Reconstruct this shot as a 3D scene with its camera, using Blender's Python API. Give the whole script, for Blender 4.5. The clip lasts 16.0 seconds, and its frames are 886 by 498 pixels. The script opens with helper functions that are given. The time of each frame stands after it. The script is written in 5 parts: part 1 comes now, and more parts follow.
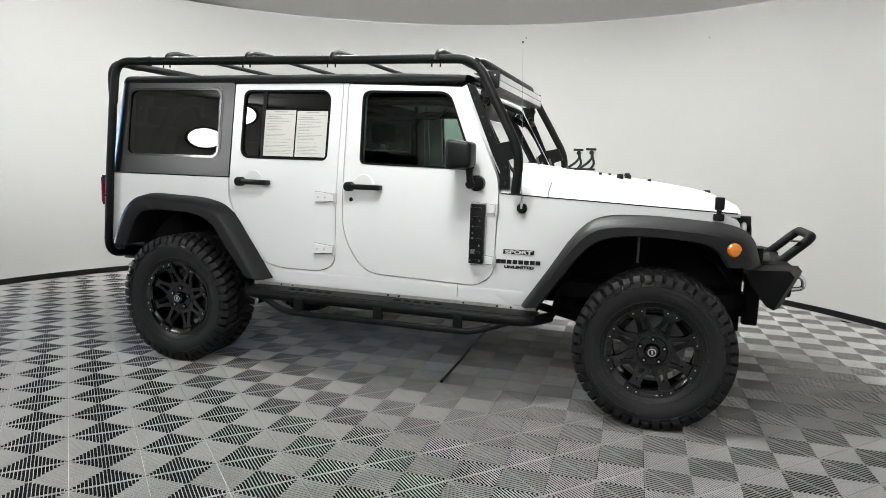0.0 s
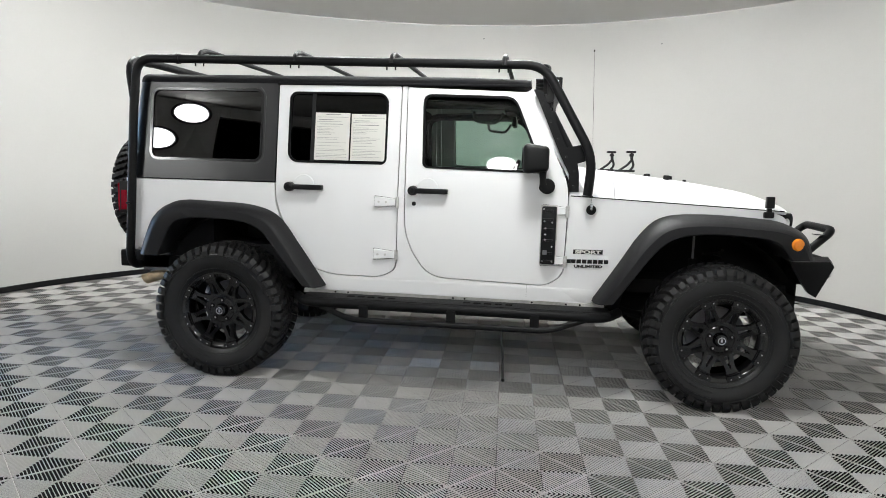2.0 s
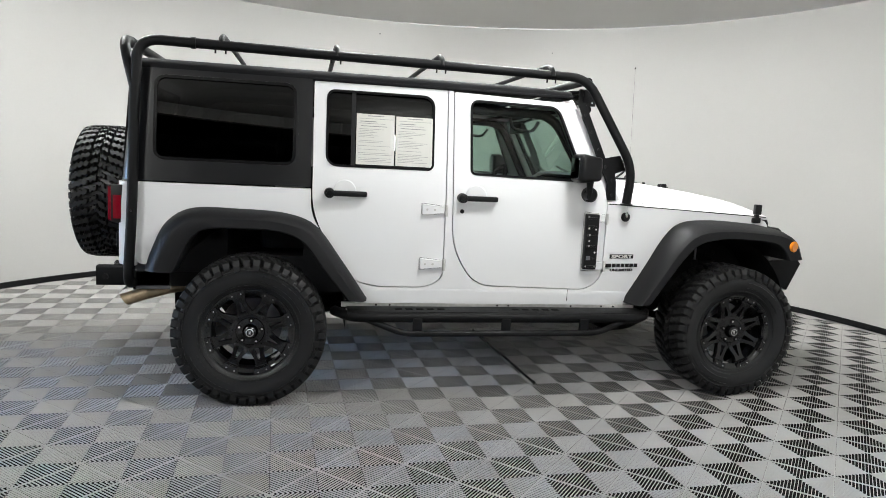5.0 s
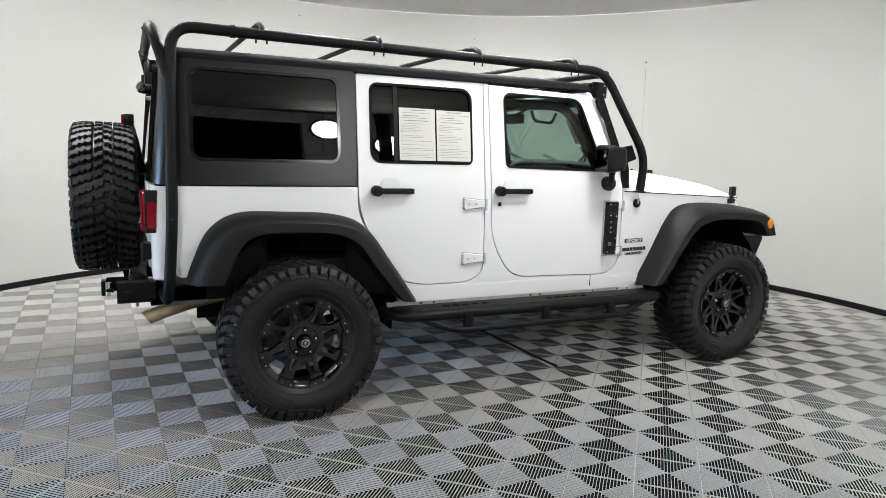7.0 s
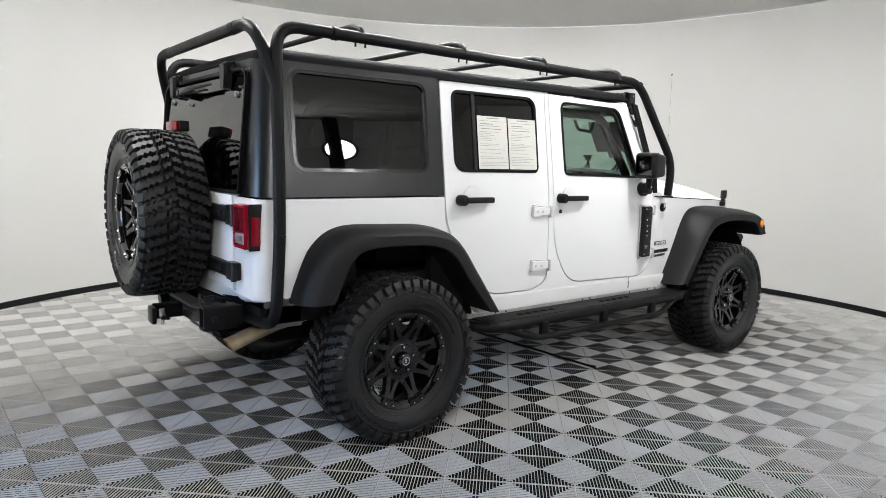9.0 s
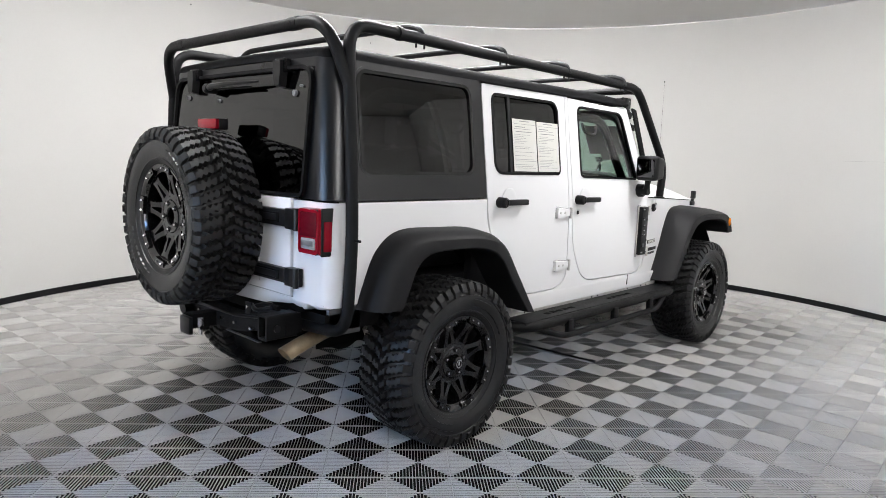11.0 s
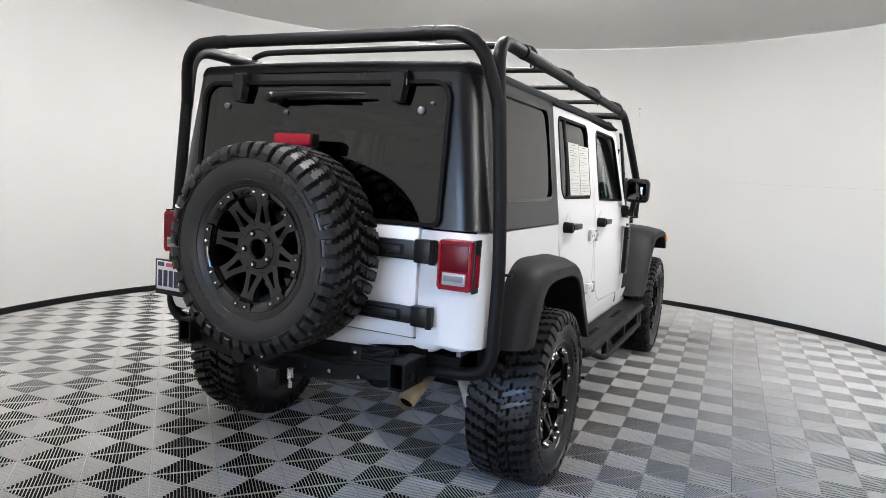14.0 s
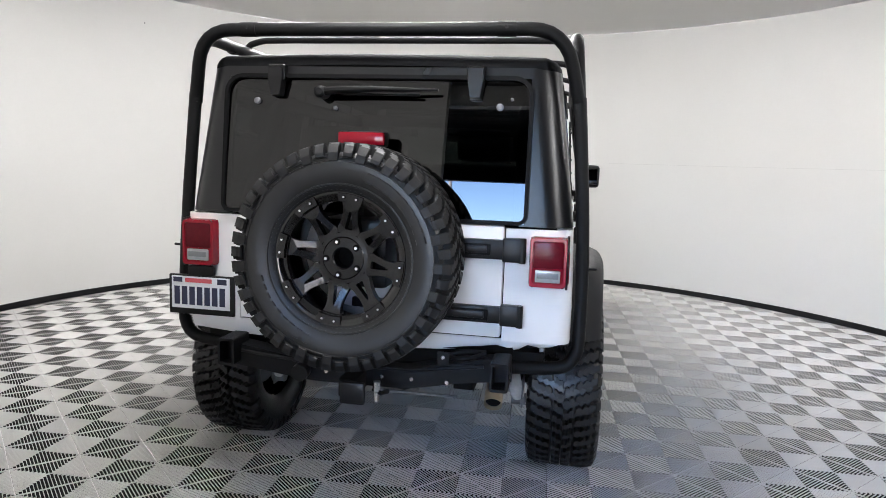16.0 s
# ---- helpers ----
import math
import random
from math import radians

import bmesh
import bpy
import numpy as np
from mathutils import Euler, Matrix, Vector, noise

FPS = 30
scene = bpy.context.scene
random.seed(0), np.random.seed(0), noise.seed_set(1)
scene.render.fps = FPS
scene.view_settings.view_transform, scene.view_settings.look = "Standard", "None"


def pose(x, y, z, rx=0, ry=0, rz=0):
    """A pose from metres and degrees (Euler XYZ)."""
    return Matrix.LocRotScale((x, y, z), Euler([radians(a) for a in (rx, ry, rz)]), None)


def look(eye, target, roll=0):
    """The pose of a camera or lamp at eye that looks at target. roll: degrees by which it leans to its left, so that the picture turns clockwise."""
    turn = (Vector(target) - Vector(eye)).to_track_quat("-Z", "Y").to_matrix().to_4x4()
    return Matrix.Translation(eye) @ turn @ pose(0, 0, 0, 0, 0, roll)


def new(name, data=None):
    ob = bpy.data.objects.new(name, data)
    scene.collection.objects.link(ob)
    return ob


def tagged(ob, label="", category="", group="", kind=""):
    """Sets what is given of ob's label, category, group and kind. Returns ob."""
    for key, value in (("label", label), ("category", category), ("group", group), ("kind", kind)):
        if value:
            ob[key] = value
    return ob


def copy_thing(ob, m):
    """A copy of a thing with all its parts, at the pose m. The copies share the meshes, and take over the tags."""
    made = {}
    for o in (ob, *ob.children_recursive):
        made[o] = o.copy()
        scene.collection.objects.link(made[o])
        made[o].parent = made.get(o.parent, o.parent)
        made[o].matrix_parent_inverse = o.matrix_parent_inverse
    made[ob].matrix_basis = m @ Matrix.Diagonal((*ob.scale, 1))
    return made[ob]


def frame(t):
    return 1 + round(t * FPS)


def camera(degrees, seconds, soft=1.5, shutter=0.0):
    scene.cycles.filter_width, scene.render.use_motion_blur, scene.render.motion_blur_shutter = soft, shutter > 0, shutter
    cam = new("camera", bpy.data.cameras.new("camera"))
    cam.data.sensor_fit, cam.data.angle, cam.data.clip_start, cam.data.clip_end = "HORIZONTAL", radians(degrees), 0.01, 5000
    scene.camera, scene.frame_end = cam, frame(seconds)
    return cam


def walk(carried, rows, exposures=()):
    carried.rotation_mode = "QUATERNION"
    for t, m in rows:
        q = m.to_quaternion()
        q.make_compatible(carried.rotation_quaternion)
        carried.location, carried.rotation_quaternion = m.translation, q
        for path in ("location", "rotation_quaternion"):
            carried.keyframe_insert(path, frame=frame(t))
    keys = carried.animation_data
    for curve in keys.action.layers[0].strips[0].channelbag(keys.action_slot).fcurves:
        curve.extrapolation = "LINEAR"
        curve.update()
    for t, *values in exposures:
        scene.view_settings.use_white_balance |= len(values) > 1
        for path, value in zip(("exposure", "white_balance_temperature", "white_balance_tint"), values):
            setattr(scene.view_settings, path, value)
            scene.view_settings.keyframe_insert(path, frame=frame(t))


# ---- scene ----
cam = camera(67.0, 16.0, 0.9)
PATH = [
    (0, (1.486, -4.346, 1.337), (0.865, -2.463, 1.081), 1.9),
    (0.5, (1.205, -4.444, 1.331), (0.669, -2.536, 1.069), 1.5),
    (1, (0.926, -4.531, 1.339), (0.482, -2.598, 1.081), 1.3),
    (1.5, (0.658, -4.593, 1.344), (0.304, -2.641, 1.088), 1.4),
    (2, (0.413, -4.637, 1.357), (0.147, -2.672, 1.096), 1.6),
    (2.5, (0.204, -4.668, 1.351), (0.018, -2.693, 1.099), 1.7),
    (3, (-0.048, -4.701, 1.36), (-0.126, -2.718, 1.108), 1.9),
    (3.5, (-0.272, -4.69, 1.354), (-0.226, -2.707, 1.103), 2.2),
    (4, (-0.563, -4.649, 1.354), (-0.414, -2.671, 1.106), 2.5),
    (4.2, (-0.692, -4.63, 1.358), (-0.492, -2.656, 1.11), 2.7),
    (6.3, (-1.895, -4.273, 1.44), (-1.185, -2.427, 1.138), 2.5),
    (6.5, (-1.994, -4.245, 1.442), (-1.239, -2.418, 1.142), 2.4),
    (7, (-2.261, -4.119, 1.421), (-1.418, -2.331, 1.12), 1.9),
    (7.5, (-2.529, -3.943, 1.428), (-1.577, -2.21, 1.129), 1.7),
    (8, (-2.804, -3.778, 1.422), (-1.754, -2.104, 1.113), 1.7),
    (8.5, (-3.057, -3.62, 1.43), (-1.937, -1.991, 1.125), 1.7),
    (8.7, (-3.147, -3.546, 1.384), (-1.991, -1.939, 1.103), 1.6),
    (10.8, (-3.775, -3.017, 1.419), (-2.364, -1.627, 1.14), 2.0),
    (11, (-3.841, -2.936, 1.401), (-2.4, -1.577, 1.131), 2.2),
    (11.5, (-3.957, -2.71, 1.395), (-2.473, -1.395, 1.136), 2.6),
    (12, (-4.087, -2.493, 1.381), (-2.551, -1.237, 1.13), 3.0),
    (12.5, (-4.216, -2.267, 1.378), (-2.622, -1.082, 1.142), 3.2),
    (13, (-4.32, -2.092, 1.39), (-2.661, -1.0, 1.158), 3.4),
    (13.5, (-4.399, -1.879, 1.403), (-2.67, -0.897, 1.186), 3.4),
    (14, (-4.469, -1.657, 1.409), (-2.677, -0.797, 1.191), 3.4),
    (14.5, (-4.545, -1.419, 1.399), (-2.69, -0.7, 1.196), 3.3),
    (15, (-4.607, -1.182, 1.391), (-2.711, -0.587, 1.164), 3.0),
    (15.5, (-4.669, -0.931, 1.408), (-2.735, -0.468, 1.189), 2.5),
    (16, (-4.739, -0.688, 1.429), (-2.787, -0.327, 1.18), 2.0),
]
walk(cam, [(t, look(eye, target, roll)) for t, eye, target, roll in PATH], [(0, 5.1, 6450, 9), (4, 5.11, 6450, 9), (8.5, 5.26, 6450, 10), (11, 5.27, 6450, 13), (16, 5.32, 6450, 13)])

# ---------------- world, sun and exposure ----------------
world = bpy.data.worlds.new("world")
scene.world = world
world.use_nodes = True
wn = world.node_tree.nodes
sky = wn.new("ShaderNodeTexSky")
sky.sky_type, sky.sun_disc = "NISHITA", False
sky.sun_elevation, sky.sun_rotation = radians(48), radians(60)
sky.altitude, sky.air_density, sky.dust_density, sky.ozone_density = 2500, 1.0, 0.1, 5.0
wn["Background"].inputs["Strength"].default_value = 0.092
world.node_tree.links.new(sky.outputs[0], wn["Background"].inputs["Color"])
sun = new("sun", bpy.data.lights.new("sun", "SUN"))
sun.data.energy, sun.data.angle, sun.data.color = 3.0, radians(0.5), (1.0, 0.95, 0.88)
sun.matrix_world = look((0, 0, 30), (-16, -10, 0))
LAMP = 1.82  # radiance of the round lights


# ---------------- materials ----------------
def material(name, color, rough=0.5, metal=0.0, vary=0.12, scale=9.0, bump=0.1, fine=140.0, coat=0.0, spec=0.5):
    """A painted, moulded or metal surface: two scales of colour change, a change of gloss, and fine relief."""
    m = bpy.data.materials.new(name)
    m.use_nodes = True
    n, l = m.node_tree.nodes, m.node_tree.links
    b = n["Principled BSDF"]
    b.inputs["Metallic"].default_value = metal
    b.inputs["Coat Weight"].default_value = coat
    b.inputs["Coat Roughness"].default_value = 0.05
    b.inputs["Specular IOR Level"].default_value = spec
    co = n.new("ShaderNodeTexCoord")
    big, small = n.new("ShaderNodeTexNoise"), n.new("ShaderNodeTexNoise")
    big.inputs["Scale"].default_value, big.inputs["Detail"].default_value = scale, 5
    small.inputs["Scale"].default_value, small.inputs["Detail"].default_value = fine, 3
    for tex in (big, small):
        l.new(co.outputs["Object"], tex.inputs["Vector"])
    both = n.new("ShaderNodeMath")
    both.operation = "MULTIPLY_ADD"
    both.inputs[1].default_value = 0.35
    l.new(small.outputs[0], both.inputs[0])
    l.new(big.outputs[0], both.inputs[2])
    ramp = n.new("ShaderNodeMapRange")
    ramp.inputs["From Min"].default_value, ramp.inputs["From Max"].default_value = 0.25, 1.1
    ramp.inputs["To Min"].default_value, ramp.inputs["To Max"].default_value = 1 - vary, 1 + vary
    l.new(both.outputs[0], ramp.inputs["Value"])
    mul = n.new("ShaderNodeVectorMath")
    mul.operation = "SCALE"
    mul.inputs[0].default_value = color[:3]
    l.new(ramp.outputs[0], mul.inputs["Scale"])
    l.new(mul.outputs[0], b.inputs["Base Color"])
    rr = n.new("ShaderNodeMapRange")
    rr.inputs["From Min"].default_value, rr.inputs["From Max"].default_value = 0.1, 0.9
    rr.inputs["To Min"].default_value, rr.inputs["To Max"].default_value = rough * (0.98 if coat else 0.85), min(1, rough * (1.02 if coat else 1.2))
    l.new(big.outputs[0], rr.inputs["Value"])
    l.new(rr.outputs[0], b.inputs["Roughness"])
    if bump:
        bp = n.new("ShaderNodeBump")
        bp.inputs["Strength"].default_value, bp.inputs["Distance"].default_value = bump, 0.002
        l.new(small.outputs[0], bp.inputs["Height"])
        l.new(bp.outputs[0], b.inputs["Normal"])
    return m


def tint_glass(name, color):
    """Thin tinted glass: a coloured pass-through under a clear reflection."""
    m = bpy.data.materials.new(name)
    m.use_nodes = True
    n, l = m.node_tree.nodes, m.node_tree.links
    n.remove(n["Principled BSDF"])
    clear, gloss, mix, fr = (n.new("ShaderNodeBsdf" + k) if k in ("Transparent", "Glossy") else n.new("ShaderNode" + k) for k in ("Transparent", "Glossy", "MixShader", "Fresnel"))
    clear.inputs["Color"].default_value = (*color, 1)
    gloss.inputs["Roughness"].default_value = 0.01
    gloss.inputs["Color"].default_value = (1, 1, 1, 1)
    fr.inputs["IOR"].default_value = 1.5
    l.new(fr.outputs[0], mix.inputs[0])
    l.new(clear.outputs[0], mix.inputs[1])
    l.new(gloss.outputs[0], mix.inputs[2])
    l.new(mix.outputs[0], n["Material Output"].inputs["Surface"])
    return m


def glow(name, color, strength):
    m = bpy.data.materials.new(name)
    m.use_nodes = True
    n, l = m.node_tree.nodes, m.node_tree.links
    e = n.new("ShaderNodeEmission")
    e.inputs["Color"].default_value, e.inputs["Strength"].default_value = (*color, 1), strength
    l.new(e.outputs[0], n["Material Output"].inputs["Surface"])
    return m


WALL = material("wall_paint", (0.515, 0.509, 0.490), 0.55, vary=0.05, scale=0.9, bump=0.12, fine=60)
CEIL = material("ceiling_paint", (0.57, 0.56, 0.535), 0.7, vary=0.04, scale=0.8, bump=0.1, fine=50)
JOINT = material("joint_filler", (0.40, 0.395, 0.38), 0.7, vary=0.2, scale=6, bump=0.0)
TRIM = material("black_rubber_base", (0.006, 0.006, 0.007), 0.36, spec=0.34)
TILE = material("grey_plastic_tile", (0.53, 0.52, 0.50), 0.47, vary=0.16, scale=2.2, bump=0.08, fine=220, spec=0.17)
# slab below the tiles, with the slots' deep shade put into its colour
UNDER = material("slot_shade_slab", (0.006, 0.006, 0.006), 0.9, spec=0.1)
WHITE = material("white_car_paint", (0.765, 0.765, 0.768), 0.28, vary=0.012, scale=1.2, bump=0.0, coat=0.12, spec=0.3)
HARDTOP = material("textured_black_hardtop", (0.005, 0.005, 0.006), 0.29, vary=0.12, scale=4, bump=0.10, fine=420, spec=0.44)
ROOF = material("matte_black_roof_skin", (0.008, 0.008, 0.009), 0.75, vary=0.15, scale=5, bump=0.35, fine=380, spec=0.12)
FLARE = material("dark_grey_moulded_plastic", (0.009, 0.009, 0.010), 0.55, vary=0.12, scale=5, bump=0.3, fine=380, spec=0.25)
RACK = material("black_powder_coat", (0.0055, 0.0055, 0.006), 0.48, vary=0.12, scale=8, bump=0.3, fine=480, spec=0.16)
BLACK = material("black_plastic", (0.006, 0.006, 0.0065), 0.35, vary=0.1, bump=0.1, fine=300, spec=0.25)
GLOSSB = material("satin_black_wheel_paint", (0.0052, 0.0052, 0.0058), 0.20, vary=0.1, bump=0.0, coat=0.15, spec=0.36)
RIM = material("polished_black_rim_paint", (0.003, 0.003, 0.0034), 0.13, vary=0.1, bump=0.0, coat=0.3, spec=0.5)
RUBBER = material("tyre_rubber", (0.0070, 0.0070, 0.0076), 0.33, vary=0.35, scale=14, bump=0.30, fine=260, spec=0.52)
TREAD = material("worn_tread_rubber", (0.0085, 0.0085, 0.0088), 0.52, vary=0.4, scale=22, bump=0.35, fine=240, spec=0.40)
SEAL = material("rubber_seal", (0.004, 0.004, 0.0045), 0.5, bump=0.05, spec=0.1)
DARK = material("underbody", (0.005, 0.005, 0.005), 0.8, vary=0.3, scale=10, spec=0.15)
CABIN = material("cabin_trim", (0.008, 0.008, 0.009), 0.75, vary=0.15, scale=12, spec=0.2)
CLOTH = material("seat_cloth", (0.014, 0.014, 0.015), 0.95, vary=0.2, scale=30, bump=0.4, fine=500, spec=0.2)
CHROME = material("bright_metal", (0.62, 0.62, 0.63), 0.22, 1.0, vary=0.06, bump=0.0)
STEEL = material("grey_steel", (0.20, 0.20, 0.21), 0.5, 0.8, vary=0.25, scale=20)
RUST = material("tan_exhaust_steel", (0.44, 0.34, 0.22), 0.45, 0.55, vary=0.35, scale=18, bump=0.2)
SEAM = material("bare_seam_metal", (0.55, 0.54, 0.52), 0.45, 0.2, vary=0.35, scale=25)
# near-black that stands in for the shade inside gaps, holes and bores
SHADE = material("gap_shade", (0.004, 0.004, 0.004), 0.9, spec=0.1)
RED = material("red_lens", (0.25, 0.005, 0.016), 0.12, vary=0.12, scale=60, bump=0.1, fine=160, coat=0.15, spec=0.25)
DEEPRED = material("deep_red_lens", (0.10, 0.003, 0.009), 0.22, vary=0.2, scale=60, bump=0.12, fine=160, coat=0.0, spec=0.18)
LENS = material("clear_lens", (0.34, 0.33, 0.34), 0.15, vary=0.2, scale=50, coat=0.6)
AMBER = material("amber_lens", (0.85, 0.26, 0.02), 0.15, vary=0.12, scale=40, coat=0.6)
PAPER = material("white_paper", (0.64, 0.63, 0.59), 0.8, vary=0.02, bump=0.0, spec=0.1)
INK = material("grey_print", (0.26, 0.26, 0.26), 0.9, vary=0.1, bump=0.0, spec=0.1)
VIOLET = material("violet_print", (0.22, 0.18, 0.38), 0.8, vary=0.1, bump=0.0, spec=0.1)
DECAL = material("black_decal", (0.006, 0.006, 0.006), 0.4, bump=0.0, spec=0.3)
PLATE = material("plate_enamel", (0.72, 0.74, 0.78), 0.3, vary=0.04, bump=0.0)
NAVY = material("plate_navy", (0.014, 0.018, 0.055), 0.4, bump=0.0)
PLRED = material("plate_red", (0.55, 0.08, 0.10), 0.4, bump=0.0)
LEDS = material("led_reflectors", (0.78, 0.78, 0.77), 0.3, vary=0.06, scale=12, bump=0.0)
# mirror colour lowered, so the dark view it reflects is painted in
MIRROR = material("mirror_glass", (0.10, 0.10, 0.105), 0.02, 1.0, vary=0.01, bump=0.0)
YARD_BOUNCE = material("pale_yard_bounce", (0.27, 0.26, 0.24), 0.9, vary=0.2, scale=3, bump=0.4)
STUCCO = material("stucco", (0.42, 0.38, 0.34), 0.9, vary=0.1, scale=2)
SLATE = material("grey_roofing", (0.16, 0.16, 0.18), 0.8, vary=0.15, scale=4)
# near-black wall colour holds the darkness of rooms without light
GARAGE = material("unlit_wall_black", (0.02, 0.02, 0.021), 0.9, vary=0.2, scale=1.5, spec=0.2)
PRIVACY = tint_glass("privacy_glass", (0.012, 0.013, 0.0135))
GREEN = tint_glass("green_glass", (0.50, 0.62, 0.56))
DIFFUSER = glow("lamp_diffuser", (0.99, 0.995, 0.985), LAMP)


# ---------------- mesh helpers ----------------
def part(name, bm, mat, parent=None, label="", smooth=35):
    """Links a bmesh as one mesh object, under a thing or a part."""
    bmesh.ops.recalc_face_normals(bm, faces=bm.faces)
    me = bpy.data.meshes.new(name)
    bm.to_mesh(me)
    bm.free()
    me.materials.append(mat)
    if smooth:
        me.shade_smooth()
        me.set_sharp_from_angle(angle=radians(smooth))
    ob = new(name, me)
    ob.parent = parent
    return tagged(ob, label)


def empty(name, parent=None, m=None):
    ob = new(name)
    ob.empty_display_size = 0.1
    ob.parent = parent
    if m is not None:
        ob.matrix_basis = m
    return ob


def box(x0, x1, y0, y1, z0, z1, bevel=0.0, bm=None, seg=2):
    bm = bm or bmesh.new()
    v = bmesh.ops.create_cube(bm, size=1.0)["verts"]
    for p in v:
        p.co = Vector(((x0 + x1) / 2 + p.co.x * (x1 - x0), (y0 + y1) / 2 + p.co.y * (y1 - y0), (z0 + z1) / 2 + p.co.z * (z1 - z0)))
    if bevel:
        es = {e for p in v for e in p.link_edges}
        bmesh.ops.bevel(bm, geom=list(es), offset=bevel, segments=seg, profile=0.6, affect="EDGES")
    return bm


def fillet(pts, r, n=6):
    """A polyline with its inner corners rounded to the radius r."""
    pts = [Vector(p) for p in pts]
    out = [pts[0]]
    for a, b, c in zip(pts, pts[1:], pts[2:]):
        u, w = (a - b), (c - b)
        d = min(r, u.length * 0.48, w.length * 0.48)
        p, q = b + u.normalized() * d, b + w.normalized() * d
        out += [p.lerp(b, t).lerp(b.lerp(q, t), t) for t in (i / n for i in range(n + 1))]
    return out + [pts[-1]]


def tube(pts, r, seg=10, bend=0.0, bm=None, cap=True):
    """A round tube along a polyline."""
    bm = bm or bmesh.new()
    raw = [Vector(p) for p in pts]
    pts = fillet(pts, bend) if bend else raw
    if isinstance(r, (list, tuple)):
        def run(ps):
            out = [0.0]
            for a, b in zip(ps, ps[1:]):
                out.append(out[-1] + (b - a).length)
            return [d / out[-1] for d in out]
        r = list(np.interp(run(pts), run(raw), r))
    up, rings = None, []
    for i, p in enumerate(pts):
        d = (pts[min(i + 1, len(pts) - 1)] - pts[max(i - 1, 0)]).normalized()
        if up is None:
            up = d.orthogonal().normalized()
        up = (up - d * up.dot(d)).normalized()
        side = d.cross(up)
        rr = r[i] if isinstance(r, (list, tuple)) else r
        rings.append([bm.verts.new(p + (up * math.cos(a) + side * math.sin(a)) * rr) for a in (2 * math.pi * k / seg for k in range(seg))])
    for a, b in zip(rings, rings[1:]):
        for k in range(seg):
            bm.faces.new((a[k], a[(k + 1) % seg], b[(k + 1) % seg], b[k]))
    if cap:
        bm.faces.new(rings[0])
        bm.faces.new(rings[-1])
    return bm


def grid(rows, bm=None, close=False):
    """A surface through rows of points."""
    bm = bm or bmesh.new()
    vs = [[bm.verts.new(p) for p in r] for r in rows]
    for a, b in zip(vs, vs[1:]):
        k = len(a)
        for i in range(k if close else k - 1):
            bm.faces.new((a[i], a[(i + 1) % k], b[(i + 1) % k], b[i]))
    return bm


def solid(bm, thick):
    """Gives a sheet a thickness."""
    bmesh.ops.recalc_face_normals(bm, faces=bm.faces)
    bmesh.ops.solidify(bm, geom=bm.faces[:], thickness=thick)
    return bm


def lathe(profile, seg=48, bm=None, axis="y"):
    """A ring shape from (radius, offset) pairs, round the y axis."""
    rows = []
    for i in range(seg):
        a = 2 * math.pi * i / seg
        rows.append([(r * math.cos(a), h, r * math.sin(a)) for r, h in profile])
    return grid(rows + [rows[0]], bm) if bm else weld(grid(rows + [rows[0]]))


def weld(bm, d=0.0002):
    bmesh.ops.remove_doubles(bm, verts=bm.verts[:], dist=d)
    return bm


def rounded(x0, x1, z0, z1, r, n=5):
    """Outline of a rounded rectangle; r may give four radii from the lower left, counter-clockwise."""
    rs = r if isinstance(r, (list, tuple)) else (r,) * 4
    out = []
    for (cx, cz, a0), q in zip(((x0, z0, 180), (x1, z0, 270), (x1, z1, 0), (x0, z1, 90)), rs):
        sx, sz = (1 if cx == x0 else -1), (1 if cz == z0 else -1)
        for i in range(n + 1):
            a = radians(a0 + 90 * i / n)
            out.append((cx + sx * q + q * math.cos(a), cz + sz * q + q * math.sin(a)))
    return out


def round_poly(pts, rs, n=5):
    """A closed 2D outline with its corners rounded."""
    out, k = [], len(pts)
    for i in range(k):
        a, b, c = (Vector(pts[(i + j - 1) % k]) for j in range(3))
        r = rs[i] if isinstance(rs, (list, tuple)) else rs
        if not r:
            out.append(tuple(b))
            continue
        d = min(r, (a - b).length * 0.48, (c - b).length * 0.48)
        p, q = b + (a - b).normalized() * d, b + (c - b).normalized() * d
        out += [tuple(p.lerp(b, t).lerp(b.lerp(q, t), t)) for t in (j / n for j in range(n + 1))]
    return out


def sheet(outline, holes=(), cuts_z=(), cuts_x=()):
    """A flat sheet in x and z with holes, cut along some lines so that it can be bent."""
    bm = bmesh.new()
    for loop in (outline, *holes):
        vs = [bm.verts.new((x, 0, z)) for x, z in loop]
        for i in range(len(vs)):
            bm.edges.new((vs[i - 1], vs[i]))
    bmesh.ops.triangle_fill(bm, use_beauty=True, use_dissolve=False, edges=bm.edges[:], normal=(0, -1, 0))
    for z in cuts_z:
        bmesh.ops.bisect_plane(bm, geom=bm.verts[:] + bm.edges[:] + bm.faces[:], plane_co=(0, 0, z), plane_no=(0, 0, 1))
    for x in cuts_x:
        bmesh.ops.bisect_plane(bm, geom=bm.verts[:] + bm.edges[:] + bm.faces[:], plane_co=(x, 0, 0), plane_no=(1, 0, 0))
    return bm


def slab(bm, fy, thick, inset=0.0):
    """Bends a sheet to y = fy(x, z) and thickens it towards the car's middle."""
    faces = bm.faces[:]
    ret = bmesh.ops.extrude_face_region(bm, geom=faces)
    back = [g for g in ret["geom"] if isinstance(g, bmesh.types.BMVert)]
    ids = set(back)
    for v in bm.verts:
        y = fy(v.co.x, v.co.z)
        s = 1 if y > 0 else -1
        v.co.y = y - s * (inset + (thick if v in ids else 0.0))
    return bm


# ---------------- the round room ----------------
CX, CY, TOP = -0.19, 0.18, 3.09
OUTER = 5.45


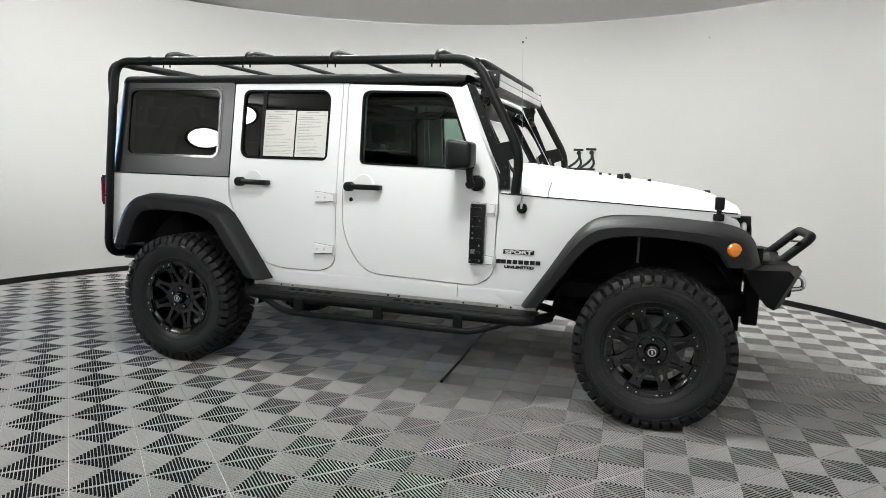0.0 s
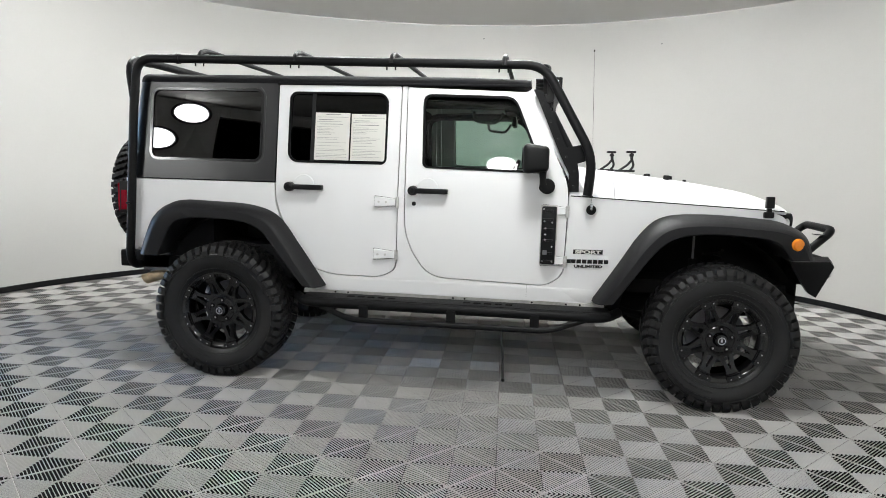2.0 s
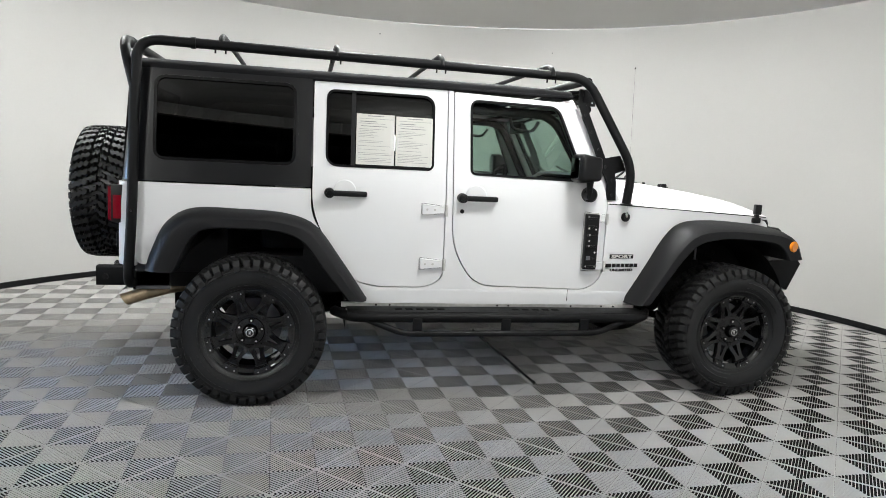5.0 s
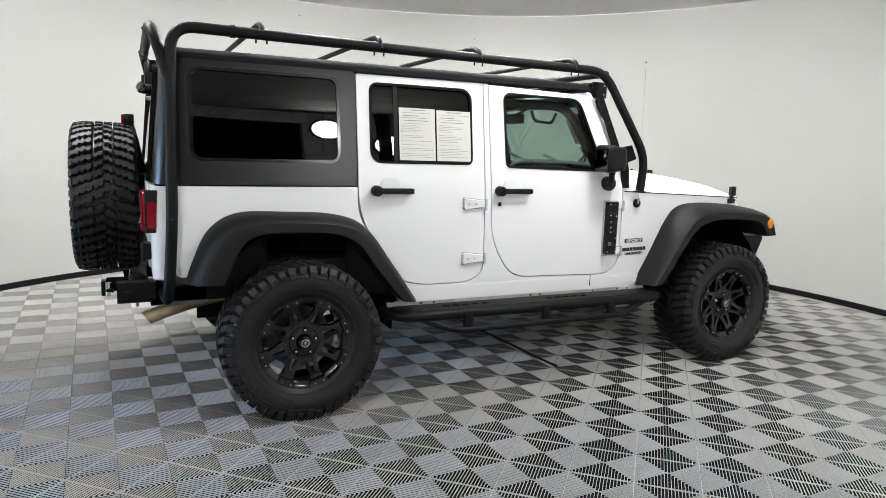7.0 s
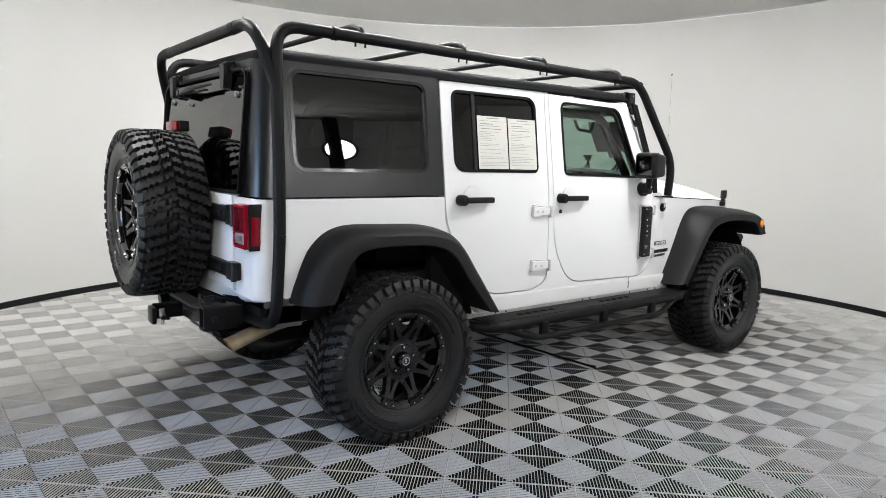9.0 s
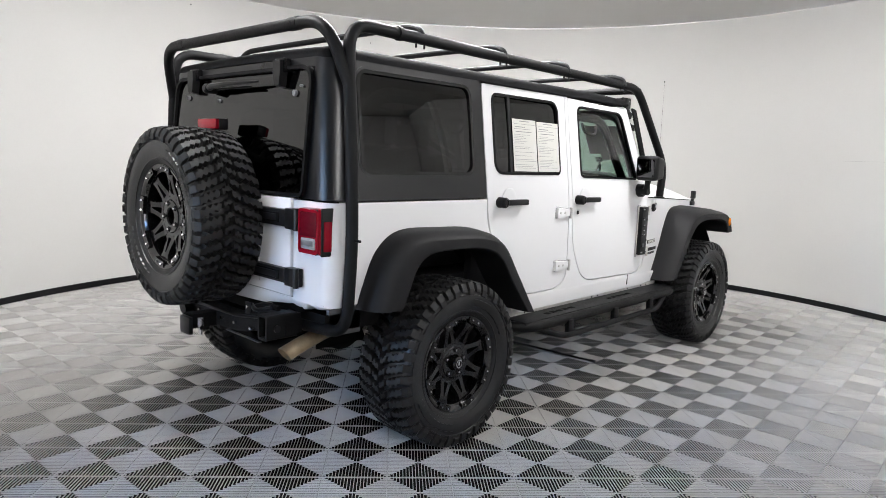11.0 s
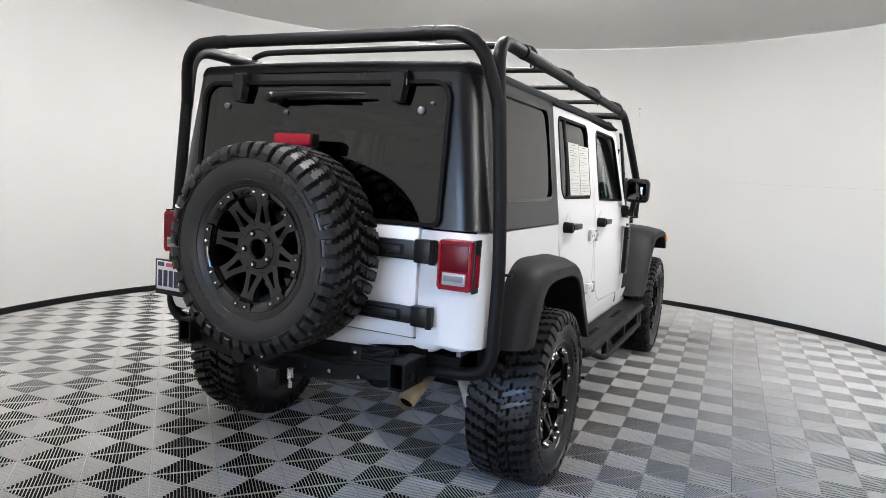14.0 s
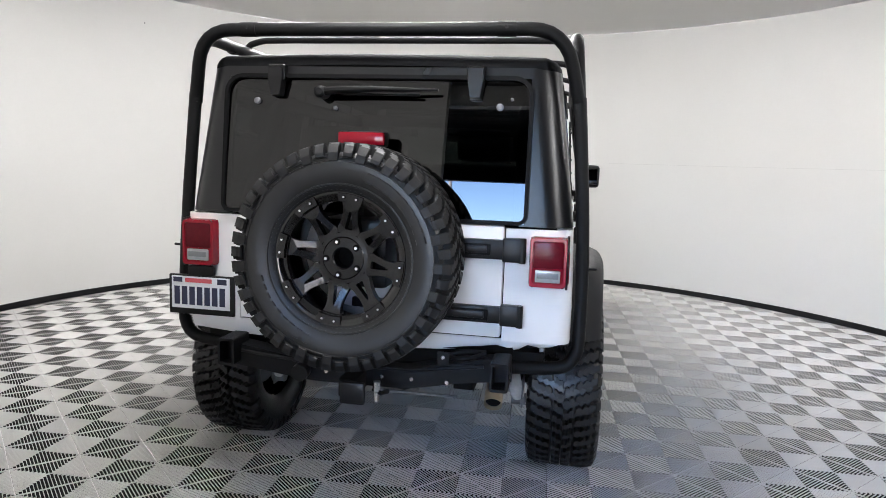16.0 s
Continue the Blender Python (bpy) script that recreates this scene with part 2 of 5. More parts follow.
def ring(az):
    """Radius of the curved wall, which is not quite a circle."""
    a = radians(az)
    return 4.335 + 0.058 * math.cos(2 * a) + 0.073 * math.sin(2 * a) - 0.099 * math.cos(a) - 0.213 * math.sin(a)


def at(az, r, z=0.0):
    r = r + ring(az) if r < 1 else r
    return Vector((CX + r * math.cos(radians(az)), CY + r * math.sin(radians(az)), z))


def curved_wall(name, az0, az1, r, z0, z1, mat, thick=0.12, label="", step=2.0):
    """A curved wall with its thickness outwards."""
    n = max(2, round((az1 - az0) / step))
    prof = [(r, z0), (r, z1), (r + thick, z1), (r + thick, z0)]
    rows = [[at(az0 + (az1 - az0) * i / n, a, z) for a, z in prof] for i in range(n + 1)]
    bm = grid(rows, close=True)
    bm.faces.new([v for v in bm.verts[:4]])
    bm.faces.new([v for v in bm.verts[-4:]])
    return tagged(part(name, bm, mat, None, smooth=40), label, "wall", kind="structure")


curved_wall("wall_round", -62, 178.5, 0.0, -0.02, TOP, WALL, label="smooth white curved studio wall with a black base strip")
curved_wall("wall_pier_two", 212, 234, OUTER, -0.02, TOP, WALL, label="white pier of the studio wall")
curved_wall("wall_pier_three", 268.5, 298, OUTER, -0.02, TOP, WALL, label="white pier of the studio wall")
curved_wall("wall_lintel", 234, 268.5, OUTER, 2.85, TOP, WALL, label="white wall over the doorway")
curved_wall("wall_lintel_two", 150, 212, OUTER, 2.85, TOP, WALL, label="white wall over the gateway")
for k, (a, b) in enumerate(((at(-62, 0.121), at(-62, OUTER - 0.002)),)):
    t = (b - a).normalized().cross(Vector((0, 0, 1))) * 0.05
    bm = bmesh.new()
    base = [bm.verts.new(p) for p in (a - t, b - t, b + t, a + t)]
    top = [bm.verts.new(v.co + Vector((0, 0, TOP))) for v in base]
    for i in range(4):
        bm.faces.new((base[i], base[(i + 1) % 4], top[(i + 1) % 4], top[i]))
    bm.faces.new(base), bm.faces.new(top)
    tagged(part("wall_return_%s" % "ab"[k], bm, WALL), "white return of the studio wall", "wall", kind="structure")

bm = bmesh.new()
n = 120
rows = [[at(-62 + 240.5 * i / n, r, z) for r, z in ((-0.014, 0.0), (-0.014, 0.052), (-0.009, 0.057), (-0.001, 0.057))] for i in range(n + 1)]
tagged(part("baseboard", grid(rows), TRIM), "low black rubber strip along the curved wall", "baseboard", kind="structure")

rows = [[at(-61 + 1.0 * i, -0.0012, z) for z in (1.519, 1.5215)] for i in range(44)]
tagged(part("wall_joint", grid(rows), JOINT), "hairline joint across the white wall", "wall joint", kind="structure")

bm = bmesh.new()
bmesh.ops.create_circle(bm, cap_ends=True, segments=128, radius=OUTER + 0.3)
bmesh.ops.translate(bm, verts=bm.verts, vec=(CX, CY, TOP + 0.02))
bmesh.ops.recalc_face_normals(bm, faces=bm.faces)
ret = bmesh.ops.extrude_face_region(bm, geom=bm.faces[:])
bmesh.ops.translate(bm, verts=[g for g in ret["geom"] if isinstance(g, bmesh.types.BMVert)], vec=(0, 0, 0.12))
tagged(part("ceiling", bm, CEIL), "flat light grey painted ceiling", "ceiling", kind="structure")


# round lights: unseen fill lamps added in the ceiling over the car; wall lights in pairs on the piers behind the
# camera's way
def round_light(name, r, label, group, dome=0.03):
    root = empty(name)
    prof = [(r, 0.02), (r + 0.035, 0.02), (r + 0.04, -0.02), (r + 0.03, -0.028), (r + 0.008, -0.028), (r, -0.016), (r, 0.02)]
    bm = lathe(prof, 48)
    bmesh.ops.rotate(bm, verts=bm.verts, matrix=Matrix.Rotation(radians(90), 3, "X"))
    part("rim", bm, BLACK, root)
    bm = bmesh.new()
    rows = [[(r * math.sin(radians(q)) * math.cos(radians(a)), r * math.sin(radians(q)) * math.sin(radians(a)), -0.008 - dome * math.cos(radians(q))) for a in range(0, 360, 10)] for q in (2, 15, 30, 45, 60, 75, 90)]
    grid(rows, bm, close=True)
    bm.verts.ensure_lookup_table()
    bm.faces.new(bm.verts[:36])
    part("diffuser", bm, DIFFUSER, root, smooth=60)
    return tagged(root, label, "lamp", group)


lamp = round_light("fill_ceiling_light", 0.30, "added round white domed ceiling light with a thin dark rim, out of view, as fill", "ceiling lights", 0.21)
# added lamps, placed for brightness alone and kept out of view
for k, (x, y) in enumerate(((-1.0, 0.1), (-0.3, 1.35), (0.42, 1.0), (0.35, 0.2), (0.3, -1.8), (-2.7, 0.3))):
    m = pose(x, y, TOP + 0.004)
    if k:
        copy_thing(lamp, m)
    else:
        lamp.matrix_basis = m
lamp = round_light("wall_light", 0.195, "round white wall light with a dark rim, high on the pier", "wall lights")
for k, (az, z, r) in enumerate(((-132.8, 2.25, OUTER - 0.02), (-129.5, 2.84, OUTER - 0.02), (-88.3, 2.72, OUTER - 0.02), (-80.0, 2.45, OUTER - 0.02))):
    p = at(az, r, z)
    aim = pose(*p, 0, 0, az) @ pose(0, 0, 0, 0, 90, 0)
    if k:
        copy_thing(lamp, aim)
    else:
        lamp.matrix_basis = aim

# the unlit rooms behind the two openings, their darkness put into the wall colour, and the yard beyond the gate
def plain(name, bm, mat, label, cat, kind="structure"):
    return tagged(part(name, bm, mat), label, cat, kind=kind)


def room_shell(name, x0, x1, y0, y1, h, open_side, label, gate=None):
    """Walls and ceiling of a dark side room, open on one side, with a gate in the far wall."""
    bm = bmesh.new()
    t = 0.15
    walls = {"-x": (x0 - t, x0, y0, y1), "+x": (x1, x1 + t, y0, y1), "-y": (x0 - t, x1 + t, y0 - t, y0), "+y": (x0 - t, x1 + t, y1, y1 + t)}
    for side, (a, b, c, d) in walls.items():
        if side == open_side:
            continue
        if gate and side == gate[0]:
            g0, g1, gh = gate[1:]
            box(a, b, c, g0, 0, h, bm=bm), box(a, b, g1, d, 0, h, bm=bm), box(a, b, g0, g1, gh, h, bm=bm)
        else:
            box(a, b, c, d, 0, h, bm=bm)
    box(x0 - t, x1 + t, y0 - t, y1 + t, h, h + t, bm=bm)
    return plain(name, bm, GARAGE, label, "wall")


room_shell("wall_garage", -8.6, -5.75, -3.9, 2.8, 3.3, "+x", "walls of the unlit garage beyond the gateway, its darkness put into their near-black colour", ("-x", -0.9, 2.6, 2.5))
room_shell("wall_store", -4.6, 0.6, -8.6, -5.55, 3.4, "+y", "walls of the unlit side room, its darkness put into their near-black colour")

# added unseen walls and roof that shut out daylight between the round room and its side rooms
for name, x0, x1, y0, y1 in (("light_block_north", -5.76, -3.75, 2.8, 2.95), ("light_block_south", -5.76, -3.98, -4.05, -3.9), ("light_block_west", -4.75, -4.6, -5.56, -3.0), ("light_block_east", 0.6, 0.75, -5.56, -5.1)):
    plain(name, box(x0, x1, y0, y1, -0.03, 3.555), GARAGE, "added unseen near-black wall that blocks daylight beside the studio", "wall")
plain("light_block_roof", box(-5.9, 1.0, -5.9, 3.1, 3.56, 3.66), GARAGE, "added unseen near-black slab that blocks daylight over the studio's edge", "roof")

# yard ground colour lightened so it reflects daylight through the gate
bm = bmesh.new()
bmesh.ops.create_grid(bm, x_segments=8, y_segments=8, size=400)
for v in bm.verts:
    v.co.z = -0.08
plain("ground", bm, YARD_BOUNCE, "pale grey yard around the building, out of view, lightened to bounce daylight in", "ground")


def far_building(name, x, y, w, d, h, roof):
    root = empty(name, None, pose(x, y, -0.04))
    part("wall", box(-d / 2, d / 2, -w / 2, w / 2, 0, h), STUCCO, root)
    bm = bmesh.new()
    o = 0.4
    sec = [(-w / 2 - o, h), (w / 2 + o, h), (0, h + roof)]
    rows = [[(xx, yy, zz) for yy, zz in sec] for xx in (-d / 2 - o, d / 2 + o)]
    grid(rows, bm, close=True)
    bm.verts.ensure_lookup_table()
    bm.faces.new(bm.verts[:3]), bm.faces.new(bm.verts[3:])
    part("roof", bm, SLATE, root)
    part("chimney", box(-0.3, 0.3, w * 0.22, w * 0.22 + 0.5, h + roof * 0.3, h + roof + 0.5), STUCCO, root)
    return tagged(root, "low stucco building with a grey gable roof across the yard", "building")


far_building("building", -44, -7.5, 18, 14, 3.6, 2.3)
far_building("building", -60, 16, 16, 12, 4.5, 2.2)
pole = empty("utility_pole", None, pose(-38, 6.2, -0.04))
part("post", tube([(0, 0, 0), (0, 0, 9.2)], [0.14, 0.1], 10), STUCCO, pole)
part("crossarm", box(-0.06, 0.06, -0.9, 0.9, 8.5, 8.65), STUCCO, pole)
tagged(pole, "tall grey utility pole with one crossarm in the yard", "pole")

# ---------------- the car ----------------
MID = 0.095
car = empty("car", None, pose(0, MID, 0))
tagged(car, "white lifted four-door off-road car with black hardtop and tube roof rack", "car")


def half(x, z):
    """Half the body's width at x along and z up."""
    y = 0.808 + 0.012 * math.sin(max(0, min(1, (z - 0.5) / 0.7)) * math.pi)
    if z > 1.18:
        y = 0.810 - 0.133 * (z - 1.18)
    if x > 0.6:
        y -= 0.158 * (x - 0.6) if x < 1.9 else 0.2054
    if x < -1.9:
        y -= 0.10 * (x + 1.9) ** 2
    return y


def side(s, off=0.0):
    return lambda x, z: s * (half(x, z) + off)


REAR_DOOR = round_poly([(-1.160, 1.79), (-1.158, 1.06), (-0.955, 0.70), (-0.80, 0.652), (-0.50, 0.652), (-0.402, 0.70), (-0.402, 1.79)][::1], [0.012, 0.12, 0.10, 0.10, 0.10, 0.09, 0.012])
FRONT_DOOR = round_poly([(-0.362, 1.785), (-0.350, 0.89), (-0.205, 0.667), (0.50, 0.650), (0.592, 0.72), (0.602, 1.235), (0.352, 1.765)], [0.012, 0.14, 0.11, 0.10, 0.10, 0.08, 0.02])


def grow(loop, d):
    """The same outline, larger by d."""
    cx, cz = sum(p[0] for p in loop) / len(loop), sum(p[1] for p in loop) / len(loop)
    out, k = [], len(loop)
    area = sum(loop[i - 1][0] * loop[i][1] - loop[i][0] * loop[i - 1][1] for i in range(k))
    sg = 1 if area > 0 else -1
    for i in range(k):
        a, b, c = (Vector(loop[(i + j - 1) % k]) for j in range(3))
        t = (b - a).normalized() + (c - b).normalized()
        t = t.normalized() if t.length > 1e-6 else (c - b).normalized()
        out.append((b.x + sg * t.y * d, b.y - sg * t.x * d))
    return out


QUARTER_WIN = rounded(-1.985, -1.262, 1.325, 1.758, 0.05)
REAR_WIN = rounded(-1.085, -0.482, 1.330, 1.745, (0.06, 0.03, 0.06, 0.04))
FRONT_WIN = round_poly([(-0.262, 1.742), (-0.252, 1.318), (0.455, 1.305), (0.272, 1.735)], [0.05, 0.03, 0.03, 0.06])
CUTS = (0.7, 0.85, 1.0, 1.1, 1.18, 1.26)

ARCH_F = [(1.85, 0.935), (1.80, 0.96), (1.70, 1.015), (1.24, 1.03), (1.08, 0.93), (0.90, 0.66), (0.83, 0.552)]
ARCH_R = [(-0.90, 0.552), (-0.98, 0.66), (-1.14, 0.88), (-1.26, 0.985), (-1.70, 0.99), (-1.82, 0.92), (-1.88, 0.78)]
TUB = [(-2.075, 1.196), (-1.166, 1.196), (-1.164, 1.055), (-0.958, 0.694), (-0.80, 0.646), (-0.50, 0.646), (-0.396, 0.697), (-0.396, 1.792),
       (-0.368, 1.792), (-0.356, 0.888), (-0.208, 0.661), (0.50, 0.644), (0.598, 0.717), (0.608, 1.178),
       (0.87, 1.162), (1.35, 1.140), (1.75, 1.120), (1.865, 1.085), (1.875, 0.94), *ARCH_F, *ARCH_R, (-2.075, 0.75)]
TUB_R = [0, 0, 0.12, 0.10, 0.10, 0.10, 0.09, 0, 0, 0.14, 0.11, 0.10, 0.10, 0, 0, 0, 0.03, 0.04, 0.03] + [0] * 14 + [0.05]


def door(kind, s, outline, win, hinges, handle_x, panes):
    """A door: skin with a window hole, seal, panes, handle with its cup, and outside hinges."""
    f = side(s)
    d = part("door", slab(sheet(outline, [win], CUTS), f, 0.055), WHITE, car)
    ring_ = sheet(grow(win, 0.006), [grow(win, -0.007)])
    part("window_seal", slab(ring_, side(s, 0.004), 0.02), SEAL, d)
    for lo, hi, mat in panes:
        # each pane bows out a little in height
        zs = [1.30 + 0.047 * i for i in range(11)]
        xs = [lo + (hi - lo) * i / 6 for i in range(7)]
        rows = []
        for z in zs:
            bow = 0.005 * (1 - ((z - 1.53) / 0.24) ** 2) - 0.012
            hx = hi
            if kind == "front":
                bow -= 0.050 * (z - 1.31)
                hx = min(hi, 0.475 - (z - 1.30) * 0.42)
            rows.append([(lo + (hx - lo) * i / 6, s * (half(0, z) + bow), min(z, 1.755)) for i in range(7)])
        part("pane", grid(rows), mat, d, smooth=60)
    z = 1.178
    y = half(handle_x, z)
    bm = lathe([(0.001, 0.0032), (0.040, 0.0034), (0.056, 0.0044), (0.061, 0.0034), (0.064, 0.0)], 32)
    for v in bm.verts:
        v.co = Vector((handle_x + 0.105 + v.co.x, s * (y + v.co.y - 0.002), z + 0.012 + v.co.z))
    part("handle_cup", bm, WHITE, d)
    h = part("door_handle", box(handle_x + 0.012, handle_x + 0.225, min(s * (y + 0.022), s * (y + 0.048)), max(s * (y + 0.022), s * (y + 0.048)), z - 0.016, z + 0.016, 0.010), BLACK, d, "black plastic pull handle")
    bm = lathe([(0.0005, 0.049), (0.012, 0.049), (0.0135, 0.046), (0.016, 0.046), (0.018, 0.052), (0.024, 0.050), (0.028, 0.044), (0.029, 0.0)], 24)
    for v in bm.verts:
        v.co = Vector((handle_x + 0.02 + v.co.x, s * (y + v.co.y), z + v.co.z))
    part("handle_button", bm, BLACK, d)
    part("handle_foot", box(handle_x + 0.195, handle_x + 0.228, min(s * y, s * (y + 0.044)), max(s * y, s * (y + 0.044)), z - 0.014, z + 0.014, 0.006), BLACK, d)
    for hx, hz in hinges:
        yy = half(hx, hz)
        bm = bmesh.new()
        sec = [(-0.13, 0.030), (-0.125, 0.034), (-0.01, 0.022), (0.0, 0.022), (0.0, -0.022), (-0.01, -0.022), (-0.125, -0.034), (-0.13, -0.030)]
        a = [bm.verts.new((hx + x, s * (yy + 0.001), hz + zz)) for x, zz in sec]
        b = [bm.verts.new((hx + x * 0.97, s * (yy + 0.018), hz + zz * 0.85)) for x, zz in sec]
        for i in range(8):
            bm.faces.new((a[i], a[(i + 1) % 8], b[(i + 1) % 8], b[i]))
        bm.faces.new(b)
        hg = part("hinge", bm, WHITE, d, "white painted outside hinge")
        # dark sheet a little larger than the hinge paints its shaded outline
        underlay = bmesh.new()
        underlay.faces.new([underlay.verts.new((hx - 0.065 + (x + 0.065) * 1.02, s * (yy + 0.0012), hz + zz * 1.06)) for x, zz in sec])
        part("hinge_shade_line", underlay, SHADE, d, smooth=0)
        part("hinge_pin", tube([(hx + 0.012, s * (yy + 0.016), hz - 0.036), (hx + 0.012, s * (yy + 0.016), hz + 0.03)], 0.010, 10), SEAM, d)
        for k in (-0.10, -0.055):
            part("bolt", tube([(hx + k, s * (yy + 0.016), hz), (hx + k, s * (yy + 0.021), hz)], 0.007, 8), SEAM, d)
    return d


for s in (-1, 1):
    f = side(s)
    body = part("body_side", slab(sheet(round_poly(TUB, TUB_R), (), CUTS, (-1.95, 0.6, 0.9, 1.3, 1.7)), f, 0.06), WHITE, car)
    rd = door("rear", s, REAR_DOOR, REAR_WIN, [(-0.41, 1.105), (-0.41, 0.790)], -1.085, [(-1.09, -0.945, PRIVACY), (-0.935, -0.475, PRIVACY)])
    part("window_divider", slab(sheet([(-0.951, 1.33), (-0.929, 1.33), (-0.929, 1.747), (-0.951, 1.747)]), side(s, -0.002), 0.02), FLARE, rd)
    fd = door("front", s, FRONT_DOOR, FRONT_WIN, [(0.588, 1.09), (0.588, 0.80)], -0.325, [(-0.265, 0.47, GREEN)])
    bm = lathe([(0.0005, 0.004), (0.010, 0.004), (0.013, 0.0)], 16)
    for v in bm.verts:
        v.co = Vector((-0.30 + v.co.x, s * (half(-0.3, 1.1) + v.co.y), 1.10 + v.co.z))
    part("door_lock", bm, BLACK, fd)
    # rocker below the doors: slanted lower sill, seams and the bare pinch flange
    bm = grid([[(x, s * 0.815, 0.640), (x, s * 0.818, 0.628), (x, s * 0.797, 0.556)] for x in (-0.83, -0.2, 0.4, 0.77)])
    part("sill", bm, WHITE, car)
    part("sill_seam", box(0.3845, 0.3855, min(s * 0.80, s * 0.8192), max(s * 0.80, s * 0.8192), 0.575, 0.646), SHADE, car)
    fl = part("pinch_flange", box(-0.98, 0.84, min(s * 0.775, s * 0.803), max(s * 0.775, s * 0.803), 0.527, 0.552, 0.003), SEAM, car, "bare metal seam with small holes")
    for x in (-0.78, -0.70, -0.05, 0.02, 0.42, 0.62, 0.70):
        # dark disc painted as the shaded hole
        part("hole", tube([(x, s * 0.802, 0.54), (x, s * 0.8045, 0.54)], 0.006, 8), SHADE, fl)
    # dark lining behind the door gaps
    part("door_lining", box(-1.2, 0.62, min(s * 0.70, s * 0.745), max(s * 0.70, s * 0.745), 0.60, 1.29), CABIN, car)

# hardtop: side panels, corner pillars, roof, rear frame
def roof_rows():
    rows = []
    for x in [-2.113, -2.1115, -2.108, -2.102, -2.094, -2.084, -2.07, -2.05, -2.03, -2.0, -1.9, -1.5, -1.0, -0.5, 0.0, 0.2, 0.36]:
        e = x + 2.113
        w = 0.731 if e > 0.11 else 0.621 + math.sqrt(max(0.0, 0.11 ** 2 - (0.11 - e) ** 2))
        row = []
        for a in range(-90, 91, 5):
            y = w * math.sin(radians(a))
            d = min(w - abs(y), e, 0.06) / 0.06
            row.append((x, y, 1.850 + 0.014 * (1 - (y / 0.735) ** 2) - 0.03 * max(0, x) - 0.052 * (1 - math.sqrt(max(0, 1 - (1 - d) ** 2)))))
        rows.append(row)
    return rows


top = part("hardtop_roof", grid(roof_rows()), ROOF, car, "black textured hardtop roof", smooth=50)
for s in (-1, 1):
    outline = round_poly([(-2.0, 1.204), (-1.168, 1.204), (-1.166, 1.802), (-2.0, 1.802)], 0)
    hp = part("hardtop_side", slab(sheet(outline, [QUARTER_WIN], (1.26, 1.5)), lambda x, z, s=s: s * (half(-1.5, z) + 0.001), 0.05), HARDTOP, car)
    ring_ = sheet(grow(QUARTER_WIN, 0.008), [grow(QUARTER_WIN, -0.008)])
    part("window_seal", slab(ring_, lambda x, z, s=s: s * (half(-1.5, z) + 0.006), 0.025), GLOSSB, hp)
    rim_ = sheet(grow(QUARTER_WIN, 0.020), [grow(QUARTER_WIN, 0.0085)])
    part("window_recess", slab(rim_, lambda x, z, s=s: s * (half(-1.5, z) + 0.004), 0.012), HARDTOP, hp)
    rows = []
    for i in range(13):
        z = 1.325 + 0.0365 * i
        bow = 0.005 * (1 - ((z - 1.545) / 0.22) ** 2) - 0.006
        rows.append([(-2.0 + 0.75 * k / 8, s * (half(-1.5, z) + bow), z) for k in range(9)])
    part("pane", grid(rows), PRIVACY, hp, "dark privacy glass", smooth=60)
    # roof edge gutter over the doors
    bm = grid([[(x, s * 0.729, 1.808), (x, s * 0.741, 1.806), (x, s * 0.744, 1.797), (x, s * 0.733, 1.790), (x, s * 0.70, 1.790)] for x in (-1.17, -0.4, 0.36)])
    part("roof_gutter", bm, ROOF, car)
    # rounded corner pillar
    rows = []
    for z in (1.204, 1.25, 1.4, 1.6, 1.74, 1.79, 1.806):
        hw, back = half(-1.5, z), -2.165 + 0.085 * (z - 1.2)
        r = 0.11
        rows.append([(-1.995, s * (hw + 0.001), z)] + [(back + r - r * math.sin(radians(a)), s * (hw + 0.001 - r + r * math.cos(radians(a))), z) for a in range(0, 91, 9)] + [(back, s * 0.60, z)])
    part("corner_pillar", solid(grid(rows), 0.02), HARDTOP, car, smooth=60)
# tail: upper frame and glass, tub rear, tailgate
def tail_x(z):
    return -2.165 + 0.085 * (z - 1.2) if z > 1.2 else -2.172


bm = sheet([(-0.605, 1.745), (0.605, 1.745), (0.605, 1.806), (-0.605, 1.806)])
for v in bm.verts:
    v.co = Vector((tail_x(v.co.z), v.co.x, v.co.z))
part("hardtop_rear", solid(bm, 0.03), HARDTOP, car)
GLASS = rounded(-0.625, 0.625, 1.215, 1.765, (0.03, 0.03, 0.07, 0.07))
bm = sheet(grow(GLASS, 0.007), [grow(GLASS, -0.008)])
for v in bm.verts:
    v.co = Vector((tail_x(v.co.z) - 0.004, v.co.x, v.co.z))
part("rear_window_seal", solid(bm, 0.018), SEAL, car)
rows = []
for i in range(15):
    z = 1.212 + 0.0395 * i
    k = (z - 1.212) / 0.553
    rows.append([(tail_x(z) - 0.010 + 0.012 * k * k - 0.004, y, z) for y in [0.62 * j / 6 for j in range(-6, 7)]])
glass = part("rear_window", grid(rows), PRIVACY, car, "dark privacy rear glass", smooth=60)
for y in (0.40, -0.41):
    hg = part("glass_hinge", box(-2.158, -2.118, y - 0.036, y + 0.036, 1.745, 1.808, 0.008), GLOSSB, glass)
    bm = bmesh.new()
    sec = [(-0.034, 1.80), (0.034, 1.80), (0.036, 1.76), (0.023, 1.682), (-0.023, 1.682), (-0.036, 1.76)]
    a = [bm.verts.new((-2.135, y + p, q)) for p, q in sec]
    b = [bm.verts.new((-2.172, y + p * 0.82, q - (0.004 if q > 1.7 else -0.006))) for p, q in sec]
    for i in range(6):
        bm.faces.new((a[i], a[(i + 1) % 6], b[(i + 1) % 6], b[i]))
    bm.faces.new(b)
    part("hinge_cover", bm, BLACK, glass)
